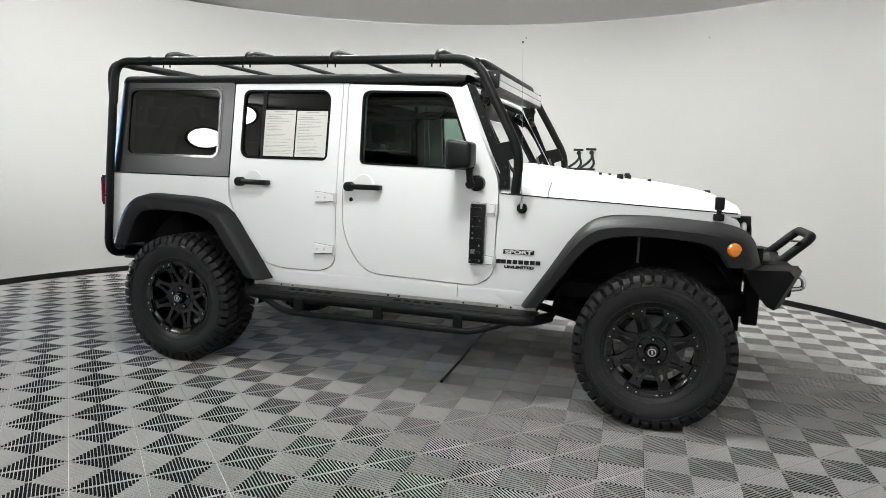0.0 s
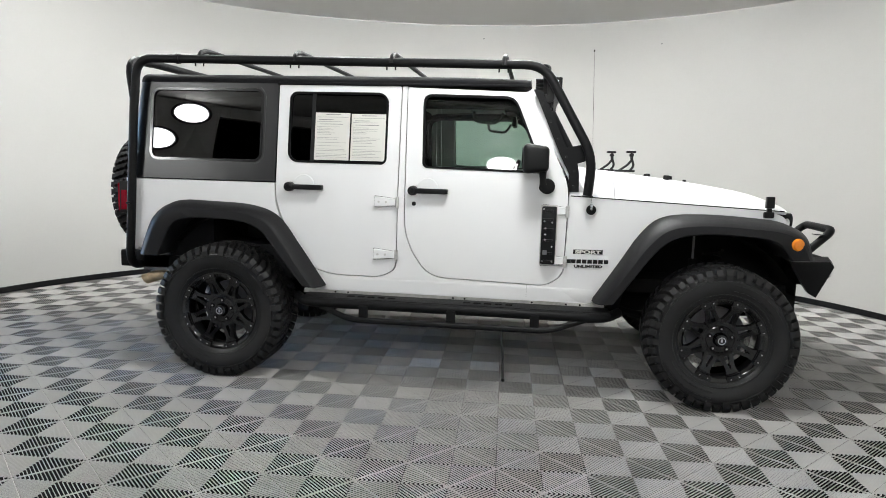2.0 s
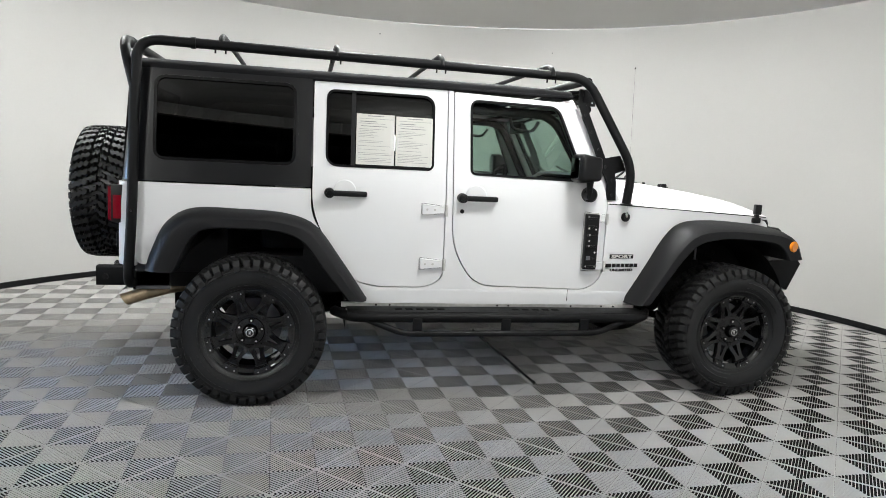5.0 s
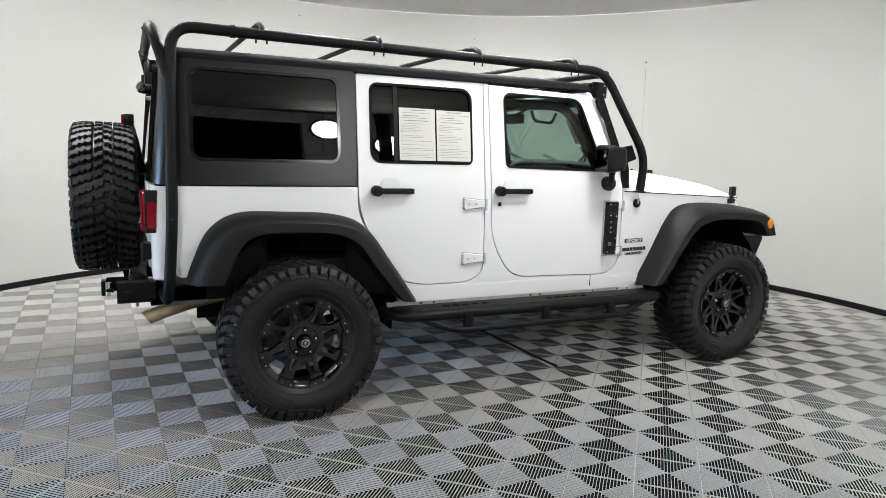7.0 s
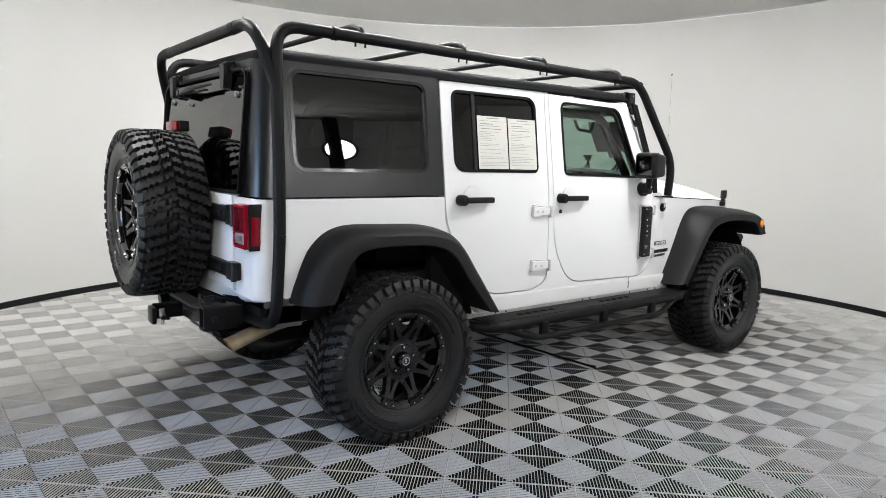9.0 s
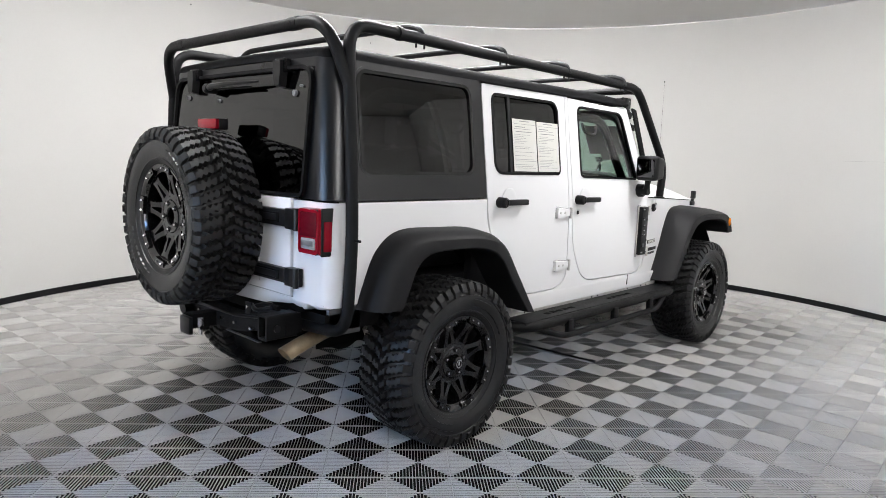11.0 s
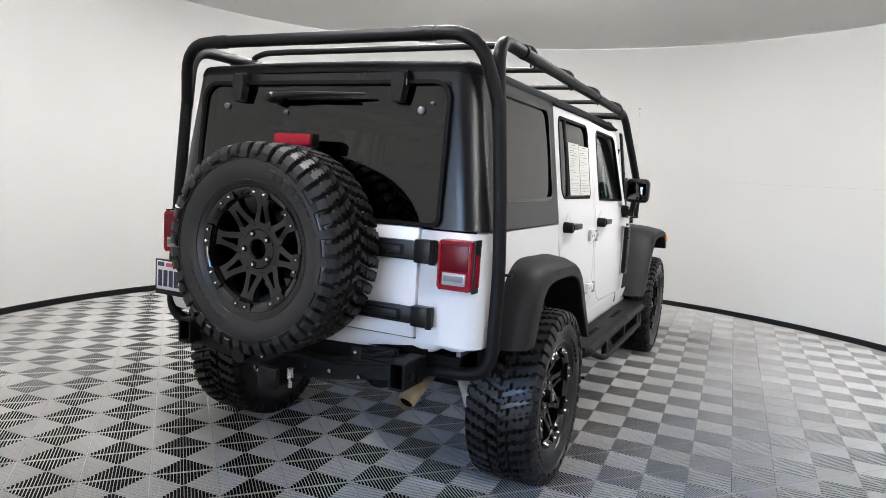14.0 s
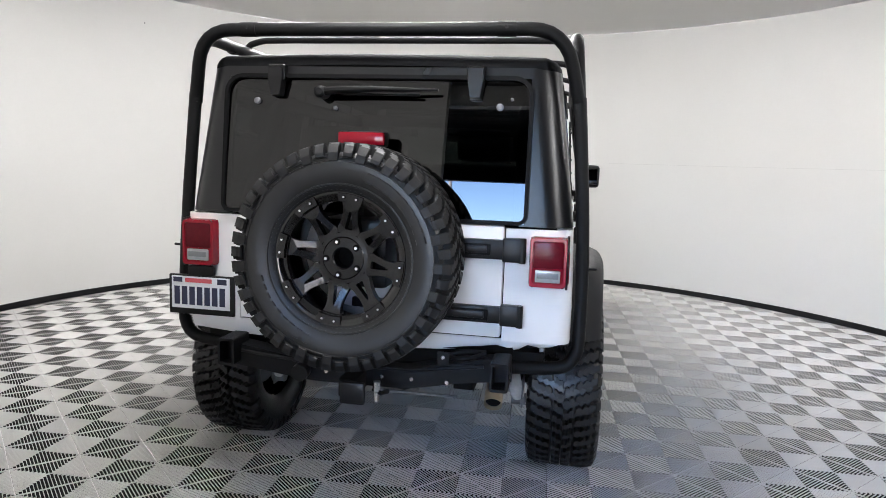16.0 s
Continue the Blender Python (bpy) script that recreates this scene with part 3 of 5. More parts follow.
for y, z, r in ((0.49, 1.665, 0.013), (0.155, 1.64, 0.009), (-0.505, 1.655, 0.014), (-0.55, 1.685, 0.006)):
    part("glass_pin", tube([(-2.12, y, z), (tail_x(z) - 0.018, y, z), (tail_x(z) - 0.020, y, z)], [r, r, r * 0.7], 14), STEEL, glass)
part("wiper", tube([(-2.170, 0.205, 1.702), (-2.192, 0.13, 1.706), (-2.190, 0.0, 1.711), (-2.176, -0.27, 1.712)], [0.017, 0.016, 0.013, 0.005], 10), BLACK, glass, "tapered black rear wiper")
part("wiper_pivot", tube([(-2.13, 0.205, 1.70), (-2.188, 0.205, 1.70), (-2.198, 0.205, 1.70)], [0.026, 0.024, 0.014], 14), BLACK, glass)
part("wiper_blade", box(-2.176, -2.164, -0.20, 0.12, 1.688, 1.697, 0.003), SEAL, glass)

for s in (-1, 1):
    rows = []
    for z in (0.752, 0.77, 0.9, 1.1, 1.18, 1.196):
        hw, r = half(-2.0, z) - 0.001, 0.065
        rows.append([(-2.07, s * hw, z)] + [(-2.172 + r - r * math.sin(radians(a)), s * (hw - r + r * math.cos(radians(a))), z) for a in range(0, 91, 10)] + [(-2.172, s * 0.553, z)])
    part("rear_corner", solid(grid(rows), 0.02), WHITE, car, smooth=60)
gate = part("tailgate", box(-2.185, -2.13, -0.548, 0.548, 0.765, 1.205, 0.012), WHITE, car)
# near-black filler gives the tailgate's gaps their shade
part("tailgate_gap_shade", box(-2.155, -2.10, -0.60, 0.60, 0.70, 1.20), SHADE, car)
lower = [(-0.775, 0.748), (-0.745, 0.736), (-0.70, 0.731), (-0.655, 0.737), (-0.62, 0.716), (-0.575, 0.708), (-0.53, 0.718), (-0.47, 0.706), (-0.40, 0.700), (-0.28, 0.692), (0.0, 0.680), (0.30, 0.680), (0.55, 0.690), (0.775, 0.705)]
rows = [[(-2.170 + 0.020 * k ** 2 + 0.006 * math.sin(9 * y) * k, y, 0.760 + (z - 0.760) * k) for k in (0, 0.25, 0.5, 0.75, 1.0)] + [(-2.110, y, z - 0.004)] for y, z in lower]
part("rear_sill", solid(grid(rows), 0.004), WHITE, car, "white painted sill with a bent lower edge", smooth=50)
part("gate_crease", box(-2.189, -2.183, -0.30, 0.30, 0.80, 0.97, 0.004), WHITE, gate)
for z0, z1 in ((1.065, 1.165), (0.815, 0.905)):
    hg = part("gate_hinge", box(-2.212, -2.18, -0.56, 0.05, z0 + 0.012, z1 - 0.012, 0.008), BLACK, gate, "long black tailgate hinge")
    part("hinge_knuckle", box(-2.216, -2.172, -0.630, -0.545, z0 + 0.004, z1 - 0.004, 0.008), BLACK, gate)
    part("hinge_recess", box(-2.216, -2.209, -0.50, -0.25, (z0 + z1) / 2 - 0.022, (z0 + z1) / 2 + 0.022, 0.003), SEAL, gate)
    part("hinge_inset", box(-2.219, -2.214, -0.485, -0.25, (z0 + z1) / 2 - 0.014, (z0 + z1) / 2 + 0.014, 0.003), BLACK, gate)
    part("hinge_pin", tube([(-2.206, -0.622, z0 + 0.002), (-2.206, -0.622, z1 - 0.002)], 0.013, 10), BLACK, gate)


def tail_lamp(s):
    y0, y1 = sorted((s * 0.648, s * 0.792))
    lamp = part("tail_lamp", box(-2.212, -2.10, y0, y1, 0.978, 1.172, 0.016), RED, car, "red tail lamp with clear reverse window")
    i0, i1 = sorted((s * 0.664, s * 0.776))
    part("lens", box(-2.217, -2.20, i0, i1, 1.054, 1.156, 0.006), DEEPRED, lamp)
    part("reverse_lens", box(-2.218, -2.20, i0 + 0.008, i1 - 0.008, 1.000, 1.048, 0.006), LENS, lamp)
    bm = sheet(rounded(y0 + 0.004, y1 - 0.004, 0.982, 1.168, 0.016), [rounded(i0 - 0.003, i1 + 0.003, 0.996, 1.158, 0.012)])
    for v in bm.verts:
        v.co = Vector((-2.2165, v.co.x, v.co.z))
    part("bezel", solid(bm, 0.006), RED, lamp, "bright red lens rim")
    r0, r1 = sorted((s * 0.68, s * 0.76))
    part("reverse_bulb_bar", box(-2.221, -2.215, r0, r1, 1.016, 1.038, 0.002), STEEL, lamp)
    o0, o1 = sorted((s * 0.788, s * 0.797))
    part("housing", box(-2.20, -2.098, o0, o1, 0.974, 1.176, 0.003), BLACK, lamp)
    q0, q1 = sorted((s * 0.795, s * 0.800))
    part("side_reflector", box(-2.19, -2.15, q0, q1, 0.995, 1.12, 0.003), RED, lamp)
    for y in (i0, i1):
        for z in (0.988, 1.162):
            part("screw", tube([(-2.207, y, z), (-2.215, y, z)], 0.008, 8), BLACK, lamp)


tail_lamp(-1), tail_lamp(1)

# third brake lamp on its arm behind the spare wheel
arm = part("brake_lamp_arm", tube([(-2.20, 0, 1.18), (-2.222, 0, 1.32), (-2.232, 0, 1.42), (-2.262, 0, 1.505)], [0.05, 0.034, 0.026, 0.030], 10, 0.05), BLACK, car)
part("brake_lamp_housing", box(-2.275, -2.225, -0.093, 0.093, 1.490, 1.545, 0.008), BLACK, arm)
part("brake_lamp", box(-2.290, -2.27, -0.090, 0.090, 1.494, 1.542, 0.007), RED, arm, "red high brake lamp")

# plate on a bracket under the left lamp; its writing is plain bars
part("plate_bracket", box(-2.196, -2.17, 0.66, 0.78, 0.925, 0.975, 0.014), BLACK, car)
pl = part("number_plate", box(-2.196, -2.180, 0.568, 0.866, 0.764, 0.934, 0.006), BLACK, car, "white number plate in a black surround")
part("plate_face", box(-2.200, -2.195, 0.586, 0.851, 0.790, 0.927, 0.002), PLATE, pl)
part("plate_band", box(-2.203, -2.199, 0.666, 0.786, 0.902, 0.920), PLRED, pl)
part("plate_sticker", box(-2.203, -2.199, 0.599, 0.640, 0.899, 0.922), NAVY, pl)
part("plate_sticker", box(-2.203, -2.199, 0.801, 0.841, 0.902, 0.922), NAVY, pl)
for k in range(7):
    y = 0.825 - 0.0345 * k
    part("plate_bar", box(-2.203, -2.199, y - 0.012, y + 0.012, 0.806, 0.884), NAVY, pl)

# ---------------- hood, cowl, windshield, grille ----------------
def hood_rows(xs, lift=0.0):
    rows = []
    for x in xs:
        edge = 1.166 - 0.047 * (x - 0.87)
        mid = 1.324 - 0.115 * (x - 0.87) - 0.07 * max(0, x - 1.25) ** 2
        if x > 1.66:
            mid -= 0.7 * (x - 1.66) ** 2
        w = half(x, 1.15) - 0.002
        rows.append([(x, w * u, edge + (mid - edge) * (1 - abs(u) ** 5) + lift) for u in [math.sin(radians(a)) for a in range(-90, 91, 6)]])
    return rows


hood = part("hood", solid(grid(hood_rows([0.872, 0.9, 1.0, 1.15, 1.3, 1.45, 1.6, 1.66, 1.72, 1.77, 1.81, 1.84, 1.865])), 0.02), WHITE, car, smooth=50)
part("cowl", solid(grid(hood_rows([0.612, 0.7, 0.8, 0.866], -0.002)), 0.02), WHITE, car, smooth=50)
for s in (-1, 1):
    x, y, z = 1.755, s * (half(1.755, 1.12) + 0.004), 1.125
    latch = part("hood_latch", box(x - 0.024, x + 0.024, min(y, y + s * 0.03), max(y, y + s * 0.03), z + 0.012, z + 0.080, 0.008), BLACK, hood, "black rubber hood latch")
    part("latch_strap", box(x - 0.013, x + 0.013, min(y, y + s * 0.022), max(y, y + s * 0.022), z - 0.02, z + 0.045, 0.004), BLACK, hood)
    part("latch_base", box(x - 0.028, x + 0.028, min(y - s * 0.006, y + s * 0.024), max(y - s * 0.006, y + s * 0.024), z - 0.045, z - 0.008, 0.008), BLACK, hood)
for x, y, r in ((1.22, -0.36, 0.020), (1.26, -0.24, 0.020), (1.10, -0.30, 0.010), (1.14, -0.10, 0.010), (1.38, -0.12, 0.012), (1.22, 0.36, 0.020)):
    z = 1.322 - 0.115 * (x - 0.87) - 0.07 * max(0, x - 1.25) ** 2
    part("hood_bumper", tube([(x, y, z - 0.02), (x, y, z + 0.012), (x, y, z + r + 0.004)], [r, r, r * 0.8], 10), BLACK, hood)
for s in (-1, 1):
    rows = [[(x, s * (half(x, 1.15) + 0.0015), 1.166 - 0.047 * (x - 0.87) + k) for k in (-0.0035, 0.0025)] for x in (0.615, 0.87, 1.1, 1.3, 1.5, 1.7, 1.85)]
    part("hood_seam", grid(rows), SHADE, hood, smooth=0)
part("grille", box(1.875, 1.905, -0.57, 0.57, 0.84, 1.075, 0.02), WHITE, car)
for s in (-1, 1):
    part("headlight_bezel", tube([(1.89, s * 0.43, 0.97), (1.935, s * 0.43, 0.97)], 0.095, 24), BLACK, car)
    part("turn_lamp", tube([(1.86, s * 0.50, 1.06), (1.925, s * 0.50, 1.06)], 0.045, 16), BLACK, car)

# windshield frame, leaning back
def lean(p, q, off=0.0):
    """A point p across and q up along the windshield."""
    base, tip = Vector((0.70, 0, 1.195)), Vector((0.37, 0, 1.79))
    d = tip - base
    nrm = Vector((d.z, 0, -d.x)).normalized()
    c = base + d * q + nrm * off
    return Vector((c.x, p * (1 - 0.075 * q), c.z))


def windshield_sheet(outline, holes, off, thick):
    bm = sheet(outline, holes)
    ret = bmesh.ops.extrude_face_region(bm, geom=bm.faces[:])
    back = {g for g in ret["geom"] if isinstance(g, bmesh.types.BMVert)}
    for v in bm.verts:
        v.co = lean(v.co.x, v.co.z, off - (thick if v in back else 0))
    return bm


ws = part("windshield_frame", windshield_sheet(rounded(-0.775, 0.775, 0.0, 1.0, 0.03), [rounded(-0.69, 0.69, 0.16, 0.90, 0.06)], 0.0, 0.05), WHITE, car)
part("windshield_seal", windshield_sheet(rounded(-0.70, 0.70, 0.14, 0.915, 0.07), [rounded(-0.665, 0.665, 0.19, 0.87, 0.05)], 0.006, 0.02), SEAL, ws)
bm = sheet(rounded(-0.67, 0.67, 0.18, 0.88, 0.05))
for v in bm.verts:
    v.co = lean(v.co.x, v.co.z, 0.0)
part("windshield", bm, GREEN, ws, "clear slightly green windshield", smooth=0)
for y in (-0.30, 0.22):
    a = lean(y, 0.05, 0.03)
    b = lean(y + 0.46, 0.30, 0.03)
    part("wiper", tube([a, a.lerp(b, 0.5) + Vector((0.02, 0, 0.01)), b], 0.008, 8), BLACK, ws)
    part("wiper_base", tube([a - Vector((0, 0, 0.03)), a + Vector((0.01, 0, 0.02))], 0.022, 12), BLACK, ws)

# black plates beside the windshield that carry the rack's front legs
for s in (-1, 1):
    bm = sheet([(0.602, 1.20), (0.660, 1.20), (0.655, 1.31), (0.645, 1.362), (0.714, 1.385), (0.674, 1.472), (0.578, 1.452), (0.430, 1.772), (0.380, 1.78), (0.548, 1.40), (0.600, 1.30)])
    pt = part("windshield_bracket", slab(bm, lambda x, z, s=s: s * (0.800 - 0.06 * (z - 1.2)), 0.014), RACK, car, "black steel plate along the windshield pillar")
    for x, z in ((0.630, 1.23), (0.628, 1.32), (0.580, 1.40), (0.530, 1.50), (0.480, 1.60), (0.432, 1.70)):
        yy = s * (0.800 - 0.06 * (z - 1.2))
        part("bolt", tube([(x, yy, z), (x, yy + s * 0.006, z)], 0.009, 8), BLACK, pt)


# ---------------- flares and arches ----------------
def spline(pts, n=6):
    """A smooth curve through points."""
    P = [Vector(p) for p in pts]
    P = [P[0] * 2 - P[1]] + P + [P[-1] * 2 - P[-2]]
    out = []
    for i in range(1, len(P) - 2):
        for k in range(n):
            t = k / n
            a, b, c, d = P[i - 1:i + 3]
            out.append(0.5 * (2 * b + (c - a) * t + (2 * a - 5 * b + 4 * c - d) * t * t + (3 * b - a - 3 * c + d) * t ** 3))
    return out + [P[-2]]


def flare(name, s, edge, lip, outer):
    E, L = spline([(*p, 0) for p in edge]), spline([(*p, 0) for p in lip])
    rows = []
    for e, l in zip(E, L):
        hw = half(e.x, e.y) - 0.004
        p = [(e.x, hw, e.y)]
        for t, k in ((0.10, 0.55), (0.30, 0.86), (0.42, 0.95), (0.50, 0.985), (0.96, 1.0), (1.0, 0.985), (1.03, 0.95), (1.03, 0.2), (1.04, -0.6)):
            q = e.lerp(l, t)
            p.append((q.x, hw + (outer - hw) * k, q.y))
        rows.append([(x, s * y, z) for x, y, z in p])
    bm = grid(rows)
    return part(name, solid(bm, 0.006), FLARE, car, smooth=28)


for s in (-1, 1):
    flare("rear_flare", s, [(-2.030, 0.735), (-2.000, 0.83), (-1.925, 0.985), (-1.79, 1.068), (-1.55, 1.072), (-1.30, 1.057), (-1.135, 0.993), (-0.995, 0.815), (-0.835, 0.580)],
          [(-1.870, 0.735), (-1.840, 0.80), (-1.785, 0.915), (-1.70, 0.970), (-1.52, 0.978), (-1.32, 0.965), (-1.195, 0.908), (-1.085, 0.765), (-0.942, 0.592)], 0.950)
    ff = flare("front_flare", s, [(0.762, 0.570), (0.890, 0.765), (1.030, 0.978), (1.155, 1.072), (1.37, 1.092), (1.64, 1.080), (1.83, 1.058), (1.930, 1.000), (1.975, 0.885)],
               [(0.872, 0.585), (0.975, 0.735), (1.080, 0.880), (1.180, 0.965), (1.33, 0.997), (1.50, 0.997), (1.66, 0.985), (1.745, 0.945), (1.795, 0.875)], 0.955)
    part("side_marker", tube([(1.815, s * 0.932, 0.963), (1.818, s * 0.953, 0.963), (1.82, s * 0.959, 0.963)], [0.036, 0.034, 0.026], 18), AMBER, ff, "amber side marker lamp")
    # wheel housings
    for xc, a0, a1 in ((-1.45, -8, 150), (1.42, 20, 185)):
        rows = [[(xc + 0.50 * math.cos(radians(a)), s * y, 0.47 + 0.52 * math.sin(radians(a))) for y in (0.80, 0.60, 0.42)] for a in range(a0, a1 + 1, 10)]
        part("wheel_housing", grid(rows), DARK, car)
        part("inner_panel", grid([[(xc - 0.5, s * 0.42, 0.45), (xc + 0.5, s * 0.42, 0.45)], [(xc - 0.5, s * 0.42, 1.0), (xc + 0.5, s * 0.42, 1.0)]]), DARK, car)

# ---------------- wheels ----------------
def tyre_mesh():
    W = 0.155
    prof = [(0.228, -0.118), (0.240, -0.128), (0.262, -0.138), (0.30, -0.151), (0.335, -0.155), (0.362, -0.150), (0.372, -0.141), (0.376, -0.120), (0.377, 0.0)]
    prof = prof + [(r, -h) for r, h in prof[-2::-1]]
    return lathe(prof, 72)


def tread_mesh(pitches=46):
    """Lugs of a mud tyre: slanted centre lugs, long stepped shoulder lugs that form a chevron, and blocks that wrap on to the sidewall."""
    bm = bmesh.new()
    R0, R1 = 0.372, 0.4125

    def lug(poly, r1=R1):
        rings = [[], [], []]
        cx = sum(p[0] for p in poly) / len(poly)
        cy = sum(p[1] for p in poly) / len(poly)
        for a, w in poly:
            rr = r1 - 0.9 * max(0, abs(w) - 0.095) ** 1.6
            for ring_, k, r in zip(rings, (1.0, 0.955, 0.90), (R0, rr - 0.0035, rr)):
                a2, w2 = cx + (a - cx) * k, cy + (w - cy) * k
                ring_.append(bm.verts.new((r * math.cos(a2), w2, r * math.sin(a2))))
        n = len(poly)
        for lo, hi in zip(rings, rings[1:]):
            for i in range(n):
                bm.faces.new((lo[i], lo[(i + 1) % n], hi[(i + 1) % n], hi[i]))
        bm.faces.new(rings[-1])

    p = 2 * math.pi / pitches
    for i in range(pitches):
        for s in (-1, 1):
            a = i * p + (p / 2 if s > 0 else 0)
            o = 0.007 * (i % 2)
            # long shoulder lug that sweeps towards the middle
            lug([(a + p * u, s * w) for u, w in ((0.0, 0.152 - o), (0.64, 0.152 - o), (0.68, 0.130), (0.96, 0.122), (0.82, 0.103), (1.12, 0.093), (0.98, 0.075), (1.24, 0.064), (1.12, 0.047), (0.70, 0.052), (0.50, 0.066), (0.64, 0.081), (0.30, 0.094), (0.44, 0.110), (0.10, 0.120), (0.18, 0.133))])
            # hooked centre lug with a tongue between the shoulder lugs
            lug([(a + p * u, s * w) for u, w in ((0.78, 0.042), (1.32, 0.042), (1.24, 0.030), (1.54, 0.023), (1.42, 0.010), (1.68, 0.002), (1.20, 0.002), (0.98, 0.011), (1.10, 0.023), (0.82, 0.030))], R1 + 0.001)
            # sidewall block
            b0, b1 = a + p * 0.03, a + p * (0.76 if i % 2 else 0.70)
            low = 0.016 * (i % 2)
            rows = []
            for r, h in ((0.404, 0.146), (0.390, 0.155), (0.376, 0.1615), (0.364 - low, 0.1625), (0.357 - low, 0.150)):
                rows.append([(r * math.cos(b), s * h, r * math.sin(b)) for b in (b0, b0 + 0.005, b1 - 0.005, b1)])
            for r in rows[1:4]:
                for k in (0, 3):
                    r[k] = (r[k][0], r[k][1] - s * 0.013, r[k][2])
            grid(rows, bm)
            # thin stepped tie below every second block
            if i % 2:
                c0, c1 = b1 + p * 0.05, b1 + p * 1.16
                grid([[(r * math.cos(b), s * h, r * math.sin(b)) for b in (c0, (c0 + c1) / 2, c1)] for r, h in ((0.366, 0.1495), (0.365, 0.1560), (0.359, 0.1575), (0.358, 0.1515))], bm)
    return bm


def wheel_thing(name, parent, cap=True, turn=math.pi / 8, nuts=0.3):
    """A wheel on the y axis, its outer face towards -y."""
    root = empty(name, parent)
    part("tyre", tyre_mesh(), RUBBER, root, "black mud tyre", smooth=40)
    part("tread", tread_mesh(), TREAD, root, smooth=20)
    # raised sidewall lettering as plain bars
    bm = bmesh.new()
    for base in (0.0, math.pi):
        for k in range(9):
            a0 = base + 0.45 + k * 0.115
            rows = [[(r * math.cos(b), -h, r * math.sin(b)) for b in (a0, a0 + 0.004, a0 + 0.072, a0 + 0.076)] for r, h in ((0.290, 0.1485), (0.2925, 0.1560), (0.324, 0.1600), (0.327, 0.1540))]
            grid(rows, bm)
    tagged(part("sidewall_relief", bm, RUBBER, root, smooth=0), kind="stuff")
    bm = bmesh.new()
    for k in range(90):
        a0 = k * math.pi / 45
        grid([[(r * math.cos(b), -h, r * math.sin(b)) for b in (a0, a0 + 0.004, a0 + 0.026, a0 + 0.030)] for r, h in ((0.2475, 0.1310), (0.2485, 0.1350), (0.2605, 0.1400), (0.2620, 0.1370))], bm)
    tagged(part("rim_guard_ribs", bm, RUBBER, root, smooth=0), kind="stuff")
    for r, h in ((0.268, 0.1405), (0.345, 0.1545)):
        part("sidewall_ridge", lathe([(r - 0.004, -h + 0.004), (r - 0.0015, -h - 0.003), (r + 0.0015, -h - 0.003), (r + 0.004, -h + 0.004)], 72), RUBBER, root)
    lip = lathe([(0.222, 0.11), (0.236, 0.118), (0.236, 0.10), (0.21, 0.08), (0.208, -0.06), (0.216, -0.098), (0.228, -0.106), (0.238, -0.112), (0.244, -0.124), (0.240, -0.131), (0.228, -0.130), (0.214, -0.120), (0.205, -0.112), (0.203, -0.09)], 64)
    rim = part("rim", lip, RIM, root, "gloss black alloy rim")
    # eight split spokes between large rounded openings, each under a pair of rivets
    wide = [(0.088, 0.0362), (0.104, 0.0420), (0.116, 0.0375), (0.138, 0.0312), (0.165, 0.0268), (0.190, 0.0285), (0.212, 0.0420)]
    shape = round_poly([(r, -w) for r, w in wide] + [(r, w) for r, w in wide[::-1]], [0, 0.004, 0.012, 0.02, 0.02, 0.02, 0] + [0, 0.02, 0.02, 0.02, 0.012, 0.004, 0], 3)
    slot = round_poly([(0.104, -0.0150), (0.168, -0.0040), (0.174, 0.0), (0.168, 0.0040), (0.104, 0.0150)], [0.005, 0.003, 0.002, 0.003, 0.005], 2)
    for k in range(8):
        a = 2 * math.pi * k / 8 + turn
        one = sheet(shape, [slot])
        ret = bmesh.ops.extrude_face_region(one, geom=one.faces[:])
        back = {g for g in ret["geom"] if isinstance(g, bmesh.types.BMVert)}
        for v in one.verts:
            r, u = v.co.x, v.co.z
            lift = 0.086 + 0.026 * min(1, max(0, (r - 0.10) / 0.10)) - 0.16 * max(0, abs(u) - 0.016) * min(1, max(0, (r - 0.10) / 0.02))
            v.co = Vector((r * math.cos(a) - u * math.sin(a), -lift + (0.036 if v in back else 0), r * math.sin(a) + u * math.cos(a)))
        part("spoke", one, GLOSSB, root, smooth=30)
    part("hub", lathe([(0.036, 0.04), (0.096, 0.02), (0.097, -0.080), (0.092, -0.086), (0.078, -0.087), (0.074, -0.091), (0.041, -0.092), (0.036, -0.086), (0.036, -0.02)], 48), GLOSSB, root)
    # dark disc in place of the shade deep in the bore
    part("hub_bore", tube([(0, -0.02, 0), (0, -0.03, 0)], 0.036, 24), SHADE, root)
    for k in range(8):
        a0 = 2 * math.pi * k / 8 + turn
        # raised pad under each pair of rivets
        pad = grid([[(r * math.cos(a0 + q), -h, r * math.sin(a0 + q)) for q in (-0.20, -0.185, -0.06, 0.06, 0.185, 0.20)] for r, h in ((0.206, 0.112), (0.2075, 0.1315), (0.235, 0.1345), (0.238, 0.128))])
        part("rivet_pad", pad, GLOSSB, root)
        for t in (-1, 1):
            a = a0 + t * 0.105
            c, d = math.cos(a) * 0.222, math.sin(a) * 0.222
            part("rivet", tube([(c, -0.128, d), (c, -0.137, d), (c, -0.140, d)], [0.0064, 0.0062, 0.004], 8), CHROME, root)
    for k in range(5):
        a = 2 * math.pi * k / 5 + nuts
        c, d = math.cos(a) * 0.0625, math.sin(a) * 0.0625
        # flat dark disc round the nut paints its recess in shade
        part("lug_recess", tube([(c, -0.0905, d), (c, -0.0918, d)], 0.0125, 14), SHADE, root)
        part("lug_nut", tube([(c, -0.080, d), (c, -0.097, d), (c, -0.101, d)], [0.008, 0.008, 0.006], 6), CHROME, root)
